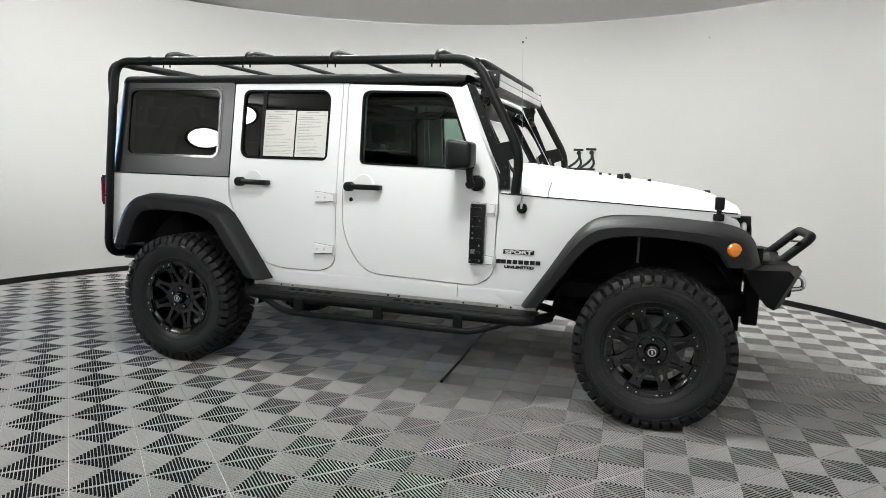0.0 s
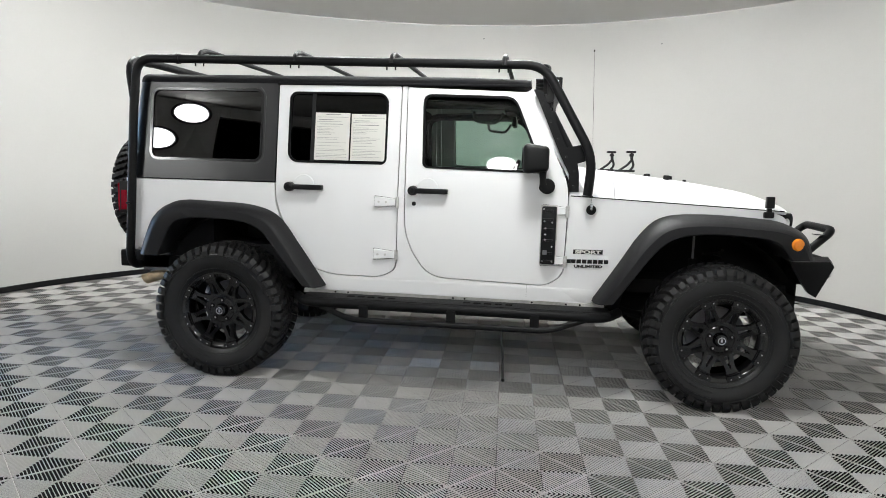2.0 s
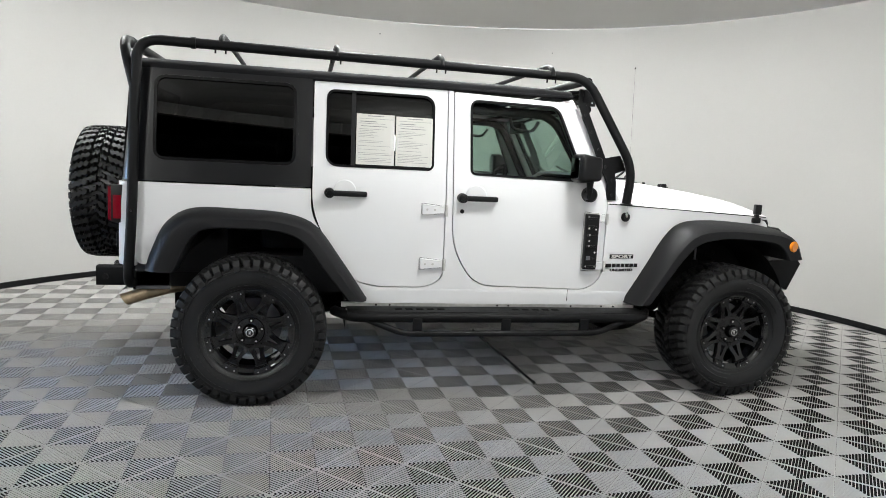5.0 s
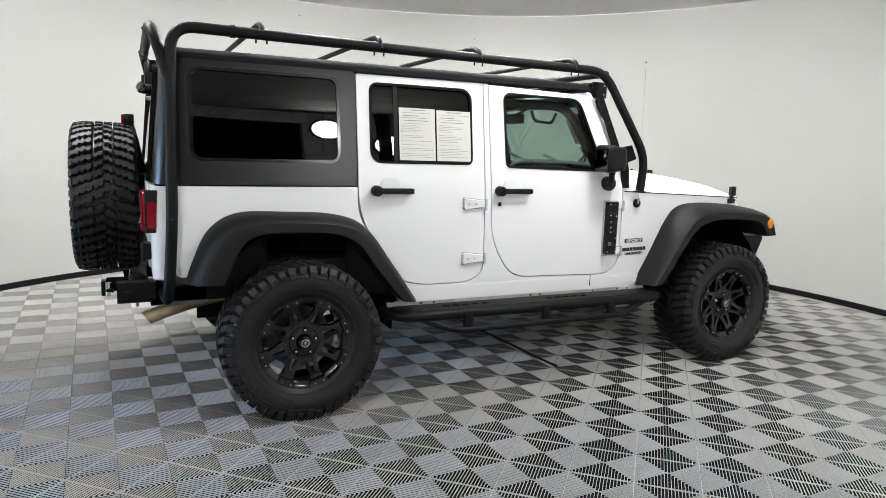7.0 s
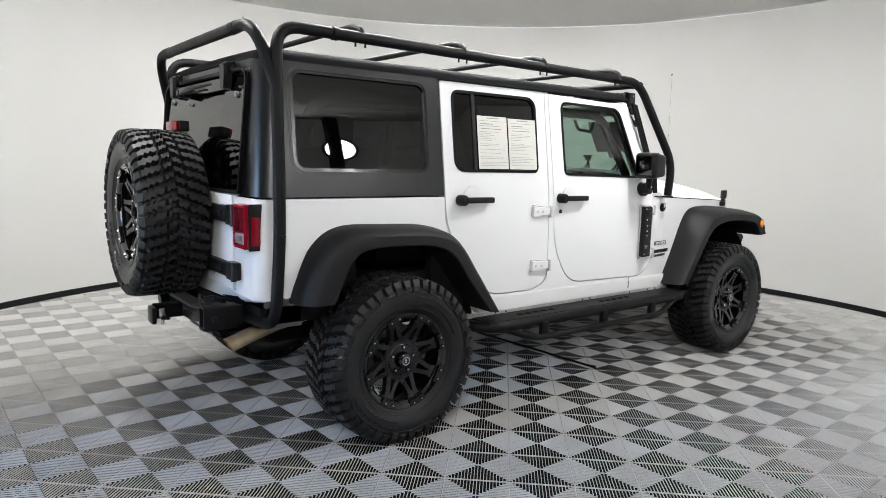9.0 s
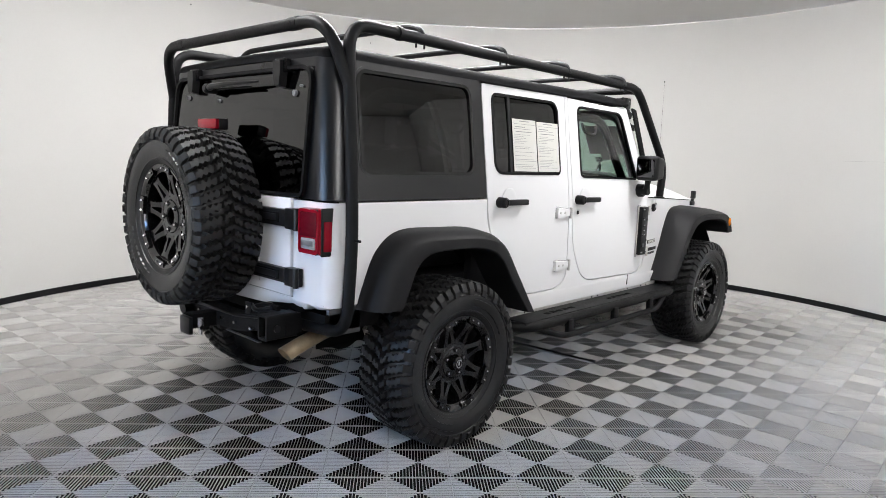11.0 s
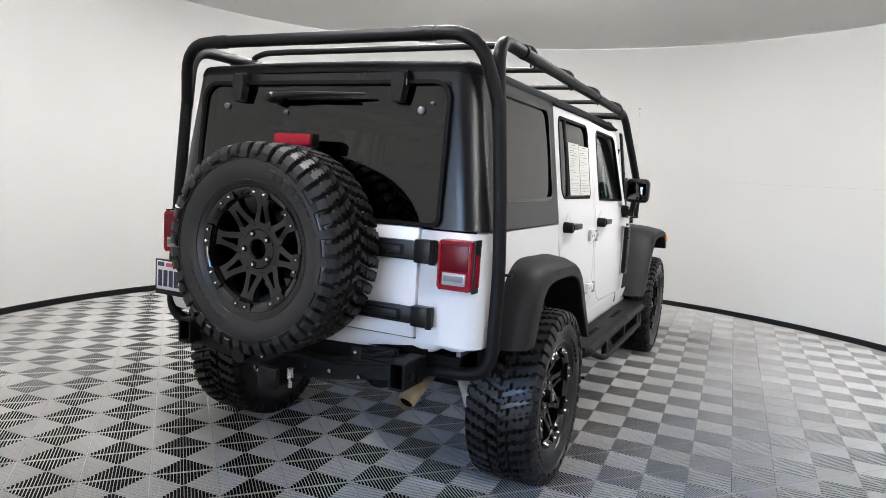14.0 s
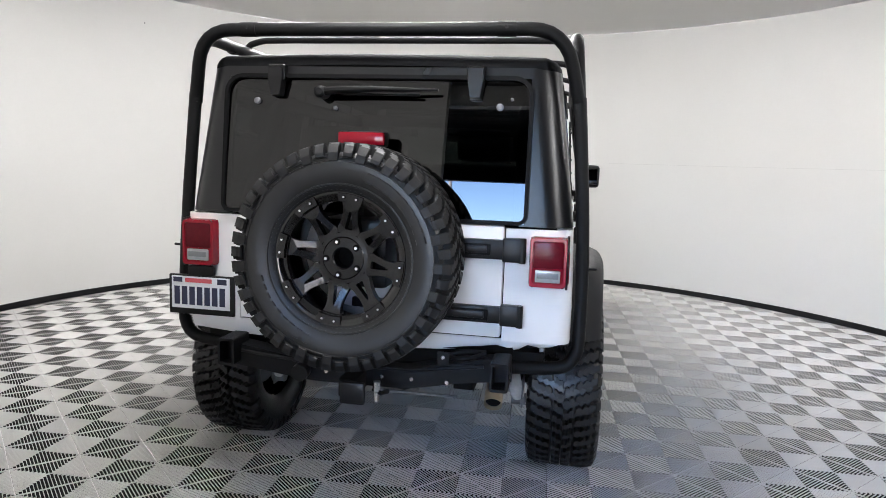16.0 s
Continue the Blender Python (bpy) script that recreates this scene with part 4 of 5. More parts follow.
    if cap:
        part("centre_cap", tube([(0, -0.07, 0), (0, -0.118, 0), (0, -0.124, 0)], [0.034, 0.033, 0.022], 24), RIM, root)
        badge_ = part("cap_badge", lathe([(0.0165, -0.122), (0.0165, -0.1275), (0.0215, -0.1275), (0.0225, -0.122)], 24), CHROME, root, "bright ring badge on the centre cap")
        part("badge_mark", box(-0.006, 0.006, -0.1265, -0.122, -0.011, 0.011, 0.002), CHROME, badge_)
    brake = part("brake_disc", tube([(0, 0.02, 0), (0, 0.045, 0)], 0.165, 32), STEEL, root) if cap else part("mounting_disc", tube([(0, 0.03, 0), (0, 0.06, 0)], 0.115, 32), DARK, root)
    return root


HUB = 0.408
wheel = wheel_thing("wheel", car)
wheel.matrix_basis = pose(-1.4735, -0.81, HUB, 0, 4, 0)
copy_thing(wheel, pose(1.4735, -0.81, HUB, 0, 0, 0))
copy_thing(wheel, pose(-1.4735, 0.81, HUB, 0, 10, 180))
copy_thing(wheel, pose(1.4735, 0.81, HUB, 0, 35, 180))
spare = wheel_thing("spare_wheel", car, cap=False, turn=0.04, nuts=-0.366)
spare.matrix_basis = pose(-2.378, 0, 1.085, 12, 0, 0) @ pose(0, 0, 0, 0, 0, -90)
part("spare_carrier", box(-2.36, -2.18, -0.13, 0.13, 0.96, 1.22, 0.02), BLACK, car)
part("spare_hub", tube([(-2.40, 0, 1.09), (-2.30, 0, 1.09)], 0.07, 20), BLACK, car)
# ---------------- roof rack ----------------
T = 0.0265
rack = empty("roof_rack", car)
tagged(rack, "black tube roof rack")
for s in (-1, 1):
    part("side_rail", tube([(-2.075, s * 0.803, 1.66), (-2.065, s * 0.780, 1.935), (0.432, s * 0.765, 1.915), (0.724, s * 0.855, 1.40), (0.706, s * 0.850, 1.185)], T, 14, 0.11), RACK, rack)
    part("rear_leg", tube([(-2.12, s * 0.50, 0.628), (-2.108, s * 0.852, 0.645), (-2.085, s * 0.852, 1.02), (-2.080, s * 0.838, 1.28), (-2.075, s * 0.803, 1.70)], T, 14, 0.11), RACK, rack)
    part("leg_foot", box(0.676, 0.736, min(s * 0.822, s * 0.876), max(s * 0.822, s * 0.876), 1.176, 1.184, 0.003), RACK, rack)
    for x in (-1.79,):
        part("clamp", tube([(x - 0.012, s * 0.783, 1.934 - 0.010 * (x + 2)), (x + 0.012, s * 0.783, 1.934 - 0.010 * (x + 2))], T + 0.004, 12), RACK, rack)
    part("leg_bolt", tube([(-2.085, s * 0.87, 1.045), (-2.085, s * 0.905, 1.045)], 0.006, 8), BLACK, rack)
part("rear_hoop", tube([(-2.075, -0.803, 1.68), (-2.150, -0.738, 1.943), (-2.150, 0.728, 1.943), (-2.075, 0.803, 1.68)], T, 12, 0.15), RACK, rack)
for y in (-0.52, 0.52):
    part("hoop_sleeve", tube([(-2.150, y - 0.035, 1.943), (-2.150, y + 0.035, 1.943)], T + 0.0025, 12), RACK, rack)
    part("sleeve_bolt", tube([(-2.175, y, 1.946), (-2.182, y, 1.946)], 0.006, 8), BLACK, rack)
for x in (-1.65, -1.045, -0.455, 0.205):
    z = 1.932 - 0.010 * (x + 2)
    end = [(0.790, -0.004), (0.775, 0.040), (0.700, 0.062), (0.56, 0.064)]
    part("crossbar", tube([(x, -y, z + d) for y, d in end] + [(x, y, z + d) for y, d in end[::-1]], 0.0150, 10, 0.03), RACK, rack)
    for s in (-1, 1):
        for dx in (-0.03, 0.022):
            part("clamp_bolt", tube([(x + dx, s * 0.778, z - 0.02), (x + dx, s * 0.778, z - 0.040)], 0.005, 8), RACK, rack)
part("front_tube", tube([(0.435, -0.775, 1.895), (0.45, -0.70, 1.905), (0.45, 0.70, 1.905), (0.435, 0.775, 1.895)], T * 0.9, 12, 0.05), RACK, rack)
lb = part("light_bar", box(0.432, 0.538, -0.65, 0.65, 1.768, 1.858, 0.008), BLACK, car, "long black light bar with clear lamps")
for z0, z1 in ((1.776, 1.810), (1.815, 1.849)):
    part("led_lens", box(0.536, 0.544, -0.638, 0.638, z0, z1, 0.003), LEDS, lb, "clear lens over a row of lamps")
part("lens_frame", box(0.530, 0.541, -0.648, 0.648, 1.810, 1.815, 0.001), STEEL, lb)
for k in range(4):
    part("cooling_fin", box(0.386, 0.436, -0.64, 0.64, 1.776 + 0.024 * k, 1.781 + 0.024 * k, 0.001), BLACK, lb)
for s in (-1, 1):
    part("end_cap", box(0.430, 0.541, min(s * 0.645, s * 0.662), max(s * 0.645, s * 0.662), 1.763, 1.863, 0.006), BLACK, lb)
    for z in (1.785, 1.840):
        part("cap_screw", tube([(0.515, s * 0.660, z), (0.515, s * 0.665, z)], 0.006, 8), CHROME, lb)
    part("bar_bracket", box(0.455, 0.495, min(s * 0.664, s * 0.672), max(s * 0.664, s * 0.672), 1.665, 1.86, 0.003), BLACK, lb)
    part("bracket_knob", tube([(0.472, s * 0.670, 1.740), (0.472, s * 0.700, 1.740)], 0.026, 14), BLACK, lb)
    part("bracket_arm", tube([(0.472, s * 0.672, 1.70), (0.462, s * 0.70, 1.665), (0.470, s * 0.745, 1.650)], 0.020, 10, 0.03), BLACK, lb)

# ---------------- side steps ----------------
for s in (-1, 1):
    st = empty("side_step", car)
    tagged(st, "black tube side step with slotted top")
    part("step_tube", tube([(-1.02, s * 0.80, 0.505), (-0.93, s * 0.945, 0.500), (0.83, s * 0.945, 0.500), (0.92, s * 0.80, 0.505)], 0.029, 12, 0.09), RACK, st)
    part("step_top", box(-0.95, 0.86, min(s * 0.80, s * 0.945), max(s * 0.80, s * 0.945), 0.516, 0.532, 0.004), RACK, st)
    for base in (-0.68, 0.02):
        for k in range(5):
            # thin dark plate on the step stands in for a shaded slot
            part("slot", box(base + 0.062 * k, base + 0.062 * k + 0.042, min(s * 0.865, s * 0.895), max(s * 0.865, s * 0.895), 0.5325, 0.5345, 0.0008), SHADE, st)
    part("hoop", tube([(-0.84, s * 0.94, 0.485), (-0.64, s * 0.985, 0.415), (0.52, s * 0.985, 0.418), (0.73, s * 0.94, 0.487)], 0.0175, 10, 0.07), RACK, st)
    for x in (-0.56, -0.04, 0.44):
        part("strut", box(x - 0.026, x + 0.026, min(s * 0.955, s * 0.985), max(s * 0.955, s * 0.985), 0.41, 0.50, 0.006), RACK, st)
        part("mount", box(x - 0.03, x + 0.03, min(s * 0.55, s * 0.94), max(s * 0.55, s * 0.94), 0.475, 0.51, 0.006), DARK, st)

# ---------------- bumpers, hitch, exhaust ----------------
fb = part("front_bumper", box(1.97, 2.17, -0.44, 0.44, 0.665, 0.845, 0.02), RACK, car, "black steel stub bumper")
for s in (-1, 1):
    bm = bmesh.new()
    sec0 = [(1.93, 0.835), (2.19, 0.845), (2.215, 0.815), (2.12, 0.605), (2.08, 0.625), (1.985, 0.765)]
    sec1 = [(1.90, 0.828), (2.12, 0.838), (2.145, 0.808), (2.06, 0.625), (2.02, 0.645), (1.94, 0.755)]
    a = [bm.verts.new((x, s * 0.42, z)) for x, z in sec0]
    b = [bm.verts.new((x, s * 0.63, z)) for x, z in sec1]
    for i in range(6):
        bm.faces.new((a[i], a[(i + 1) % 6], b[(i + 1) % 6], b[i]))
    bm.faces.new(a), bm.faces.new(b)
    part("bumper_wing", bm, RACK, fb, smooth=0)
    part("brace_post", box(1.975, 2.01, min(s * 0.40, s * 0.46), max(s * 0.40, s * 0.46), 0.82, 0.93, 0.006), RACK, fb)
    part("tow_hook", tube([(2.17, s * 0.34, 0.78), (2.235, s * 0.34, 0.775), (2.245, s * 0.34, 0.71), (2.18, s * 0.34, 0.70)], 0.013, 10, 0.03), CHROME, fb)
    part("frame_horn", box(1.93, 2.01, min(s * 0.40, s * 0.47), max(s * 0.40, s * 0.47), 0.50, 0.78, 0.01), DARK, fb)
    part("fog_lamp", tube([(2.02, s * 0.30, 0.86), (2.06, s * 0.30, 0.865)], 0.03, 14), LENS, fb)
part("hoop_tab", box(2.17, 2.225, -0.262, -0.20, 0.958, 0.963, 0.001), RACK, fb)
part("bumper_hoop", tube([(2.12, -0.235, 0.83), (2.285, -0.225, 0.99), (2.285, 0.225, 0.99), (2.12, 0.235, 0.83)], 0.0255, 12, 0.06), RACK, fb, "black tube bumper hoop")

rb = part("rear_crossmember", tube([(-2.20, -0.60, 0.655), (-2.21, -0.42, 0.640), (-2.225, -0.20, 0.592), (-2.225, 0.20, 0.588), (-2.21, 0.42, 0.615), (-2.20, 0.60, 0.635)], [0.062, 0.064, 0.056, 0.056, 0.062, 0.062], 4, 0.06), RACK, car, "black rear frame crossmember")
for s in (-1, 1):
    o = 0.0 if s < 0 else -0.022
    y0, y1 = sorted((s * (0.53 + o), s * (0.60 + o)))
    bm = sheet(rounded(y0, y1, 0.595, 0.705, 0.010, 3), [rounded(y0 + 0.009, y1 - 0.009, 0.605, 0.695, 0.006, 3)])
    ret = bmesh.ops.extrude_face_region(bm, geom=bm.faces[:])
    back = {g for g in ret["geom"] if isinstance(g, bmesh.types.BMVert)}
    for v in bm.verts:
        v.co = Vector((-2.18 if v in back else -2.335 - o, v.co.x, v.co.z))
    part("frame_end", bm, RACK, rb, "open end of a square frame tube")
    # near-black plate paints the shade inside the open tube
    part("end_shade", box(-2.235, -2.225, y0 + 0.009, y1 - 0.009, 0.605, 0.695), SHADE, rb)
    part("end_bolt", tube([(-2.285, s * (0.598 + o), 0.645), (-2.285, s * (0.608 + o), 0.645)], 0.016, 10), BLACK, rb)
part("bumper_lip", tube([(-2.262, -0.50, 0.668), (-2.272, -0.22, 0.632), (-2.272, 0.22, 0.628), (-2.262, 0.50, 0.648)], 0.007, 8, 0.05), BLACK, rb)
part("flange", box(-2.250, -2.235, -0.40, -0.10, 0.531, 0.535), STEEL, rb)
for y in (-0.36, 0.26, 0.02, -0.10, -0.22, 0.13):
    part("frame_bolt", tube([(-2.26, y, 0.596), (-2.276, y, 0.596)], 0.008, 8), CHROME, rb)
sb = part("side_bracket", box(-2.272, -2.262, -0.365, -0.318, 0.660, 0.715, 0.003), RACK, rb, "bent black bracket on the crossmember")
part("bracket_shelf", box(-2.268, -2.19, -0.46, -0.318, 0.660, 0.672, 0.004), RACK, sb)
part("bracket_arm", tube([(-2.24, -0.35, 0.69), (-2.23, -0.42, 0.712), (-2.21, -0.50, 0.705)], 0.014, 8, 0.03), RACK, sb)
part("bracket_bolt", tube([(-2.27, -0.342, 0.695), (-2.279, -0.342, 0.695)], 0.008, 8), CHROME, sb)
part("wire_loom", tube([(-2.25, -0.34, 0.70), (-2.28, -0.42, 0.69), (-2.25, -0.50, 0.715)], 0.010, 8, 0.04), BLACK, rb)
part("hitch_tube", box(-2.40, -2.18, -0.035, 0.035, 0.545, 0.615, 0.006), DARK, rb)
part("hitch_cover", box(-2.425, -2.40, -0.075, 0.022, 0.525, 0.612, 0.012), BLACK, rb, "square black hitch cover")
part("hitch_pin", tube([(-2.385, -0.112, 0.612), (-2.385, -0.112, 0.575), (-2.385, -0.112, 0.570), (-2.385, -0.112, 0.535)], [0.015, 0.015, 0.009, 0.009], 10), CHROME, rb, "bright hitch pin")
part("trailer_socket", tube([(-2.20, 0.23, 0.60), (-2.31, 0.23, 0.59)], 0.034, 16), BLACK, rb)
part("hitch_ring", tube([(-2.37, -0.095, 0.575), (-2.39, -0.13, 0.57), (-2.36, -0.15, 0.57)], 0.009, 8), DARK, rb)
bm = tube([(-1.75, -0.50, 0.60), (-1.95, -0.52, 0.570), (-2.10, -0.53, 0.535), (-2.215, -0.535, 0.496)], [0.030, 0.032, 0.036, 0.037], 18, 0.05, cap=False)
for v in bm.verts:
    if v.co.x < -2.18:
        v.co += Vector((-0.30, 0, -0.105)) * (v.co.z - 0.535)
ex = part("exhaust_pipe", bm, RUST, car, "tan weathered exhaust tip cut at a slant")
# dark plug holds the shade inside the pipe
part("exhaust_bore", tube([(-2.09, -0.53, 0.535), (-2.175, -0.533, 0.510)], 0.032, 18), SHADE, ex)
part("muffler", tube([(-1.45, -0.25, 0.55), (-1.80, -0.25, 0.56)], 0.10, 18), DARK, car)
for s in (-1, 1):
    sh = part("shock_absorber", tube([(-1.67, s * 0.600, 0.36), (-1.74, s * 0.560, 0.56)], 0.030, 14), SEAM, car, "pale grey shock absorber")
    part("shock_rod", tube([(-1.74, s * 0.560, 0.55), (-1.80, s * 0.525, 0.74)], 0.012, 10), CHROME, sh)
    part("shock_eye", tube([(-1.665, s * 0.57, 0.345), (-1.665, s * 0.635, 0.345)], 0.026, 12), STEEL, sh)
    part("shock_bracket", box(-1.70, -1.56, min(s * 0.615, s * 0.623), max(s * 0.615, s * 0.623), 0.31, 0.44, 0.006), STEEL, sh)
    fsh = part("shock_absorber", tube([(1.36, s * 0.60, 0.50), (1.36, s * 0.60, 0.82)], 0.022, 12), DARK, car)
    part("shock_rod", tube([(1.36, s * 0.60, 0.80), (1.36, s * 0.60, 1.0)], 0.007, 8), STEEL, fsh)
    for x0 in (-1.45, 1.50):
        pts = [(x0 + 0.055 * math.cos(a * 0.7), s * 0.50 + 0.055 * math.sin(a * 0.7), 0.50 + 0.0058 * a) for a in range(0, 64)]
        part("coil_spring", tube(pts, 0.008, 6), DARK, car)
    part("frame_rail", box(-2.18, 2.0, min(s * 0.37, s * 0.45), max(s * 0.37, s * 0.45), 0.54, 0.66, 0.008), DARK, car)
    part("control_arm", tube([(-1.45, s * 0.50, 0.36), (-0.72, s * 0.40, 0.50)], 0.024, 10), DARK, car)
    part("control_arm", tube([(1.45, s * 0.50, 0.36), (0.70, s * 0.40, 0.50)], 0.024, 10), DARK, car)
for x in (-1.4735, 1.4735):
    ax = part("axle", tube([(x, -0.74, HUB), (x, 0.74, HUB)], 0.042, 14), DARK, car)
    bm = bmesh.new()
    bmesh.ops.create_uvsphere(bm, u_segments=20, v_segments=12, radius=0.135)
    for v in bm.verts:
        v.co = Vector((x + v.co.x, (-0.0 if x < 0 else 0.2) + v.co.y * 0.8, HUB + v.co.z))
    part("differential", bm, DARK, ax)
for s in (-1, 1):
    rows = [[(0.80 + 0.20 * k ** 1.5, s * y, 0.47 + 0.46 * k) for y in (0.44, 0.60, 0.76)] for k in (0, 0.2, 0.4, 0.6, 0.8, 1.0)]
    part("fender_liner", solid(grid(rows), 0.006), DARK, car)
    rows = [[(-0.90 - 0.20 * k ** 1.5, s * y, 0.44 + 0.46 * k) for y in (0.44, 0.60, 0.76)] for k in (0, 0.2, 0.4, 0.6, 0.8, 1.0)]
    part("fender_liner", solid(grid(rows), 0.006), DARK, car)
    part("rear_side_plate", box(-2.10, -1.92, min(s * 0.70, s * 0.72), max(s * 0.70, s * 0.72), 0.60, 0.75, 0.004), STEEL, car)
part("track_rod", tube([(1.60, -0.66, 0.42), (1.60, 0.66, 0.42)], 0.018, 10), DARK, car)
part("floor_pan", box(-2.12, 1.86, -0.72, 0.72, 0.62, 0.70), DARK, car)
part("fuel_tank", box(-1.0, 0.1, -0.35, 0.20, 0.46, 0.62, 0.04), DARK, car)
part("gearbox", box(0.0, 1.2, -0.16, 0.16, 0.46, 0.66, 0.05), DARK, car)
part("engine_block", box(0.9, 1.85, -0.36, 0.36, 0.66, 1.02, 0.05), DARK, car)

# ---------------- mirrors, aerial, step plate, hood brackets, badges ----------------
for s in (-1, 1):
    y0, y1 = sorted((s * 0.838, s * 0.995))
    bm = box(0.335, 0.480, y0, y1, 1.300, 1.466, 0.034, seg=4)
    for v in bm.verts:
        if v.co.x > 0.44:
            v.co.z = 1.38 + (v.co.z - 1.38) * 0.86
            v.co.y = s * 0.915 + (v.co.y - s * 0.915) * 0.9
    mr = part("door_mirror", bm, BLACK, car, "black plastic door mirror")
    g0, g1 = sorted((s * 0.858, s * 0.978))
    part("mirror_glass", box(0.331, 0.337, g0, g1, 1.322, 1.442, 0.002), MIRROR, mr)
    part("mirror_arm", tube([(0.448, s * 0.885, 1.320), (0.450, s * 0.880, 1.28), (0.455, s * 0.868, 1.21)], [0.024, 0.019, 0.020], 12, 0.01), BLACK, mr)
    part("arm_knuckle", tube([(0.455, s * 0.84, 1.222), (0.455, s * 0.888, 1.222)], 0.024, 14), BLACK, mr)
    part("mirror_base", tube([(0.478, s * 0.80, 1.228), (0.478, s * 0.838, 1.228), (0.478, s * 0.848, 1.228)], [0.046, 0.044, 0.034], 20), BLACK, mr)
s = -1
y = -half(0.735, 1.10)
ae = part("aerial_base", tube([(0.735, y + 0.01, 1.10), (0.735, y - 0.012, 1.10), (0.735, y - 0.020, 1.10)], [0.030, 0.028, 0.018], 18), BLACK, car)
part("aerial_socket", tube([(0.735, y - 0.018, 1.10), (0.735, y - 0.020, 1.135)], 0.008, 8), CHROME, ae)
part("aerial_whip", tube([(0.735, y - 0.020, 1.12), (0.703, y - 0.03, 1.985)], [0.0013, 0.0009], 6), CHROME, ae)
part("aerial_tip", tube([(0.703, y - 0.03, 1.982), (0.7027, y - 0.03, 1.992)], 0.004, 8), BLACK, ae)
sp = part("hinge_step", box(0.455, 0.540, -0.862, -0.828, 0.780, 1.116, 0.010), BLACK, car, "black folding foot step on the door hinges")
part("step_plate", box(0.450, 0.546, -0.832, -0.822, 0.774, 1.122, 0.004), SEAM, sp)
for z in (0.80, 0.845, 0.92, 0.985, 1.04, 1.09):
    part("step_rib", box(0.466, 0.522, -0.868, -0.860, z - 0.006, z + 0.006, 0.002), BLACK, sp)
for x, z in ((0.472, 1.03), (0.516, 1.025), (0.478, 0.99), (0.478, 0.955), (0.478, 0.925), (0.518, 0.885), (0.466, 0.80), (0.522, 0.80), (0.466, 1.10)):
    part("step_bolt", tube([(x, -0.860, z), (x, -0.871, z)], 0.006, 6), CHROME, sp)
part("step_label", box(0.468, 0.492, -0.8695, -0.864, 0.838, 0.862), STEEL, sp)
for dx, y in ((0.022, -0.157), (-0.082, 0.05)):
    lbk = part("hood_lamp_bracket", tube([(dx + 0.93, y, 1.325), (dx + 0.99, y, 1.370), (dx + 1.01, y, 1.40)], 0.008, 8, 0.02), BLACK, car, "small empty black lamp bracket")
    part("bracket_foot", box(dx + 0.90, dx + 1.03, y - 0.02, y + 0.02, 1.318, 1.332, 0.004), BLACK, lbk)
    part("bracket_back", tube([(dx + 1.00, y, 1.325), (dx + 1.025, y, 1.36), (dx + 1.01, y, 1.40)], 0.008, 8, 0.02), BLACK, lbk)
    part("bracket_neck", tube([(dx + 1.01, y, 1.395), (dx + 1.005, y, 1.435)], 0.010, 8), BLACK, lbk)
    part("bracket_knob", tube([(dx + 1.005, y - 0.022, 1.428), (dx + 1.005, y + 0.022, 1.428)], 0.014, 10), BLACK, lbk)
    part("bracket_head", box(dx + 0.970, dx + 1.032, y - 0.026, y + 0.026, 1.441, 1.456, 0.005), BLACK, lbk)


def words(name, text, x, z, height, mat, parent, width=None, lift=0.002):
    """Lettering on the car's right side."""
    cu = bpy.data.curves.new(name, "FONT")
    cu.body, cu.size, cu.extrude, cu.align_x = text, height, 0.0006, "CENTER"
    cu.offset = 0.0012
    tmp = new(name, cu)
    me = bpy.data.meshes.new_from_object(tmp.evaluated_get(bpy.context.evaluated_depsgraph_get()))
    bpy.data.objects.remove(tmp)
    k = 1.0
    if width:
        xs = [v.co.x for v in me.vertices]
        k = width / (max(xs) - min(xs))
    me.transform(Matrix.Translation((x, 0, z)) @ Matrix.Rotation(radians(90), 4, "X") @ Matrix.Diagonal((k, 1, 1, 1)))
    for v in me.vertices:
        v.co.y -= half(v.co.x, v.co.z) + lift
    me.materials.clear()
    me.materials.append(mat)
    ob = new(name, me)
    ob.parent = parent
    return ob


def decal(x0, x1, z0, z1, out, n=4):
    """A thin plate that follows the car's right side."""
    rows = [[(x0 + (x1 - x0) * k / n, -half(x0 + (x1 - x0) * k / n, z) - out, z) for k in range(n + 1)] for z in (z0, z1)]
    return solid(grid(rows), 0.002)


badge = part("badge", decal(0.645, 0.815, 0.843, 0.869, 0.003), DECAL, car, "black badge with white letters")
words("badge_letters", "SPORT", 0.73, 0.847, 0.026, PAPER, badge, 0.150, 0.0065)
# model name as plain bars, with the lettered line below it
nm = part("name_decal", decal(0.604, 0.634, 0.788, 0.811, 0.003), DECAL, car)
for k in range(1, 8):
    part("name_bar", decal(0.604 + 0.0315 * k, 0.630 + 0.0315 * k, 0.788, 0.811, 0.003), DECAL, nm)
words("decal_letters", "UNLIMITED", 0.735, 0.764, 0.020, DECAL, nm, 0.165, 0.003)

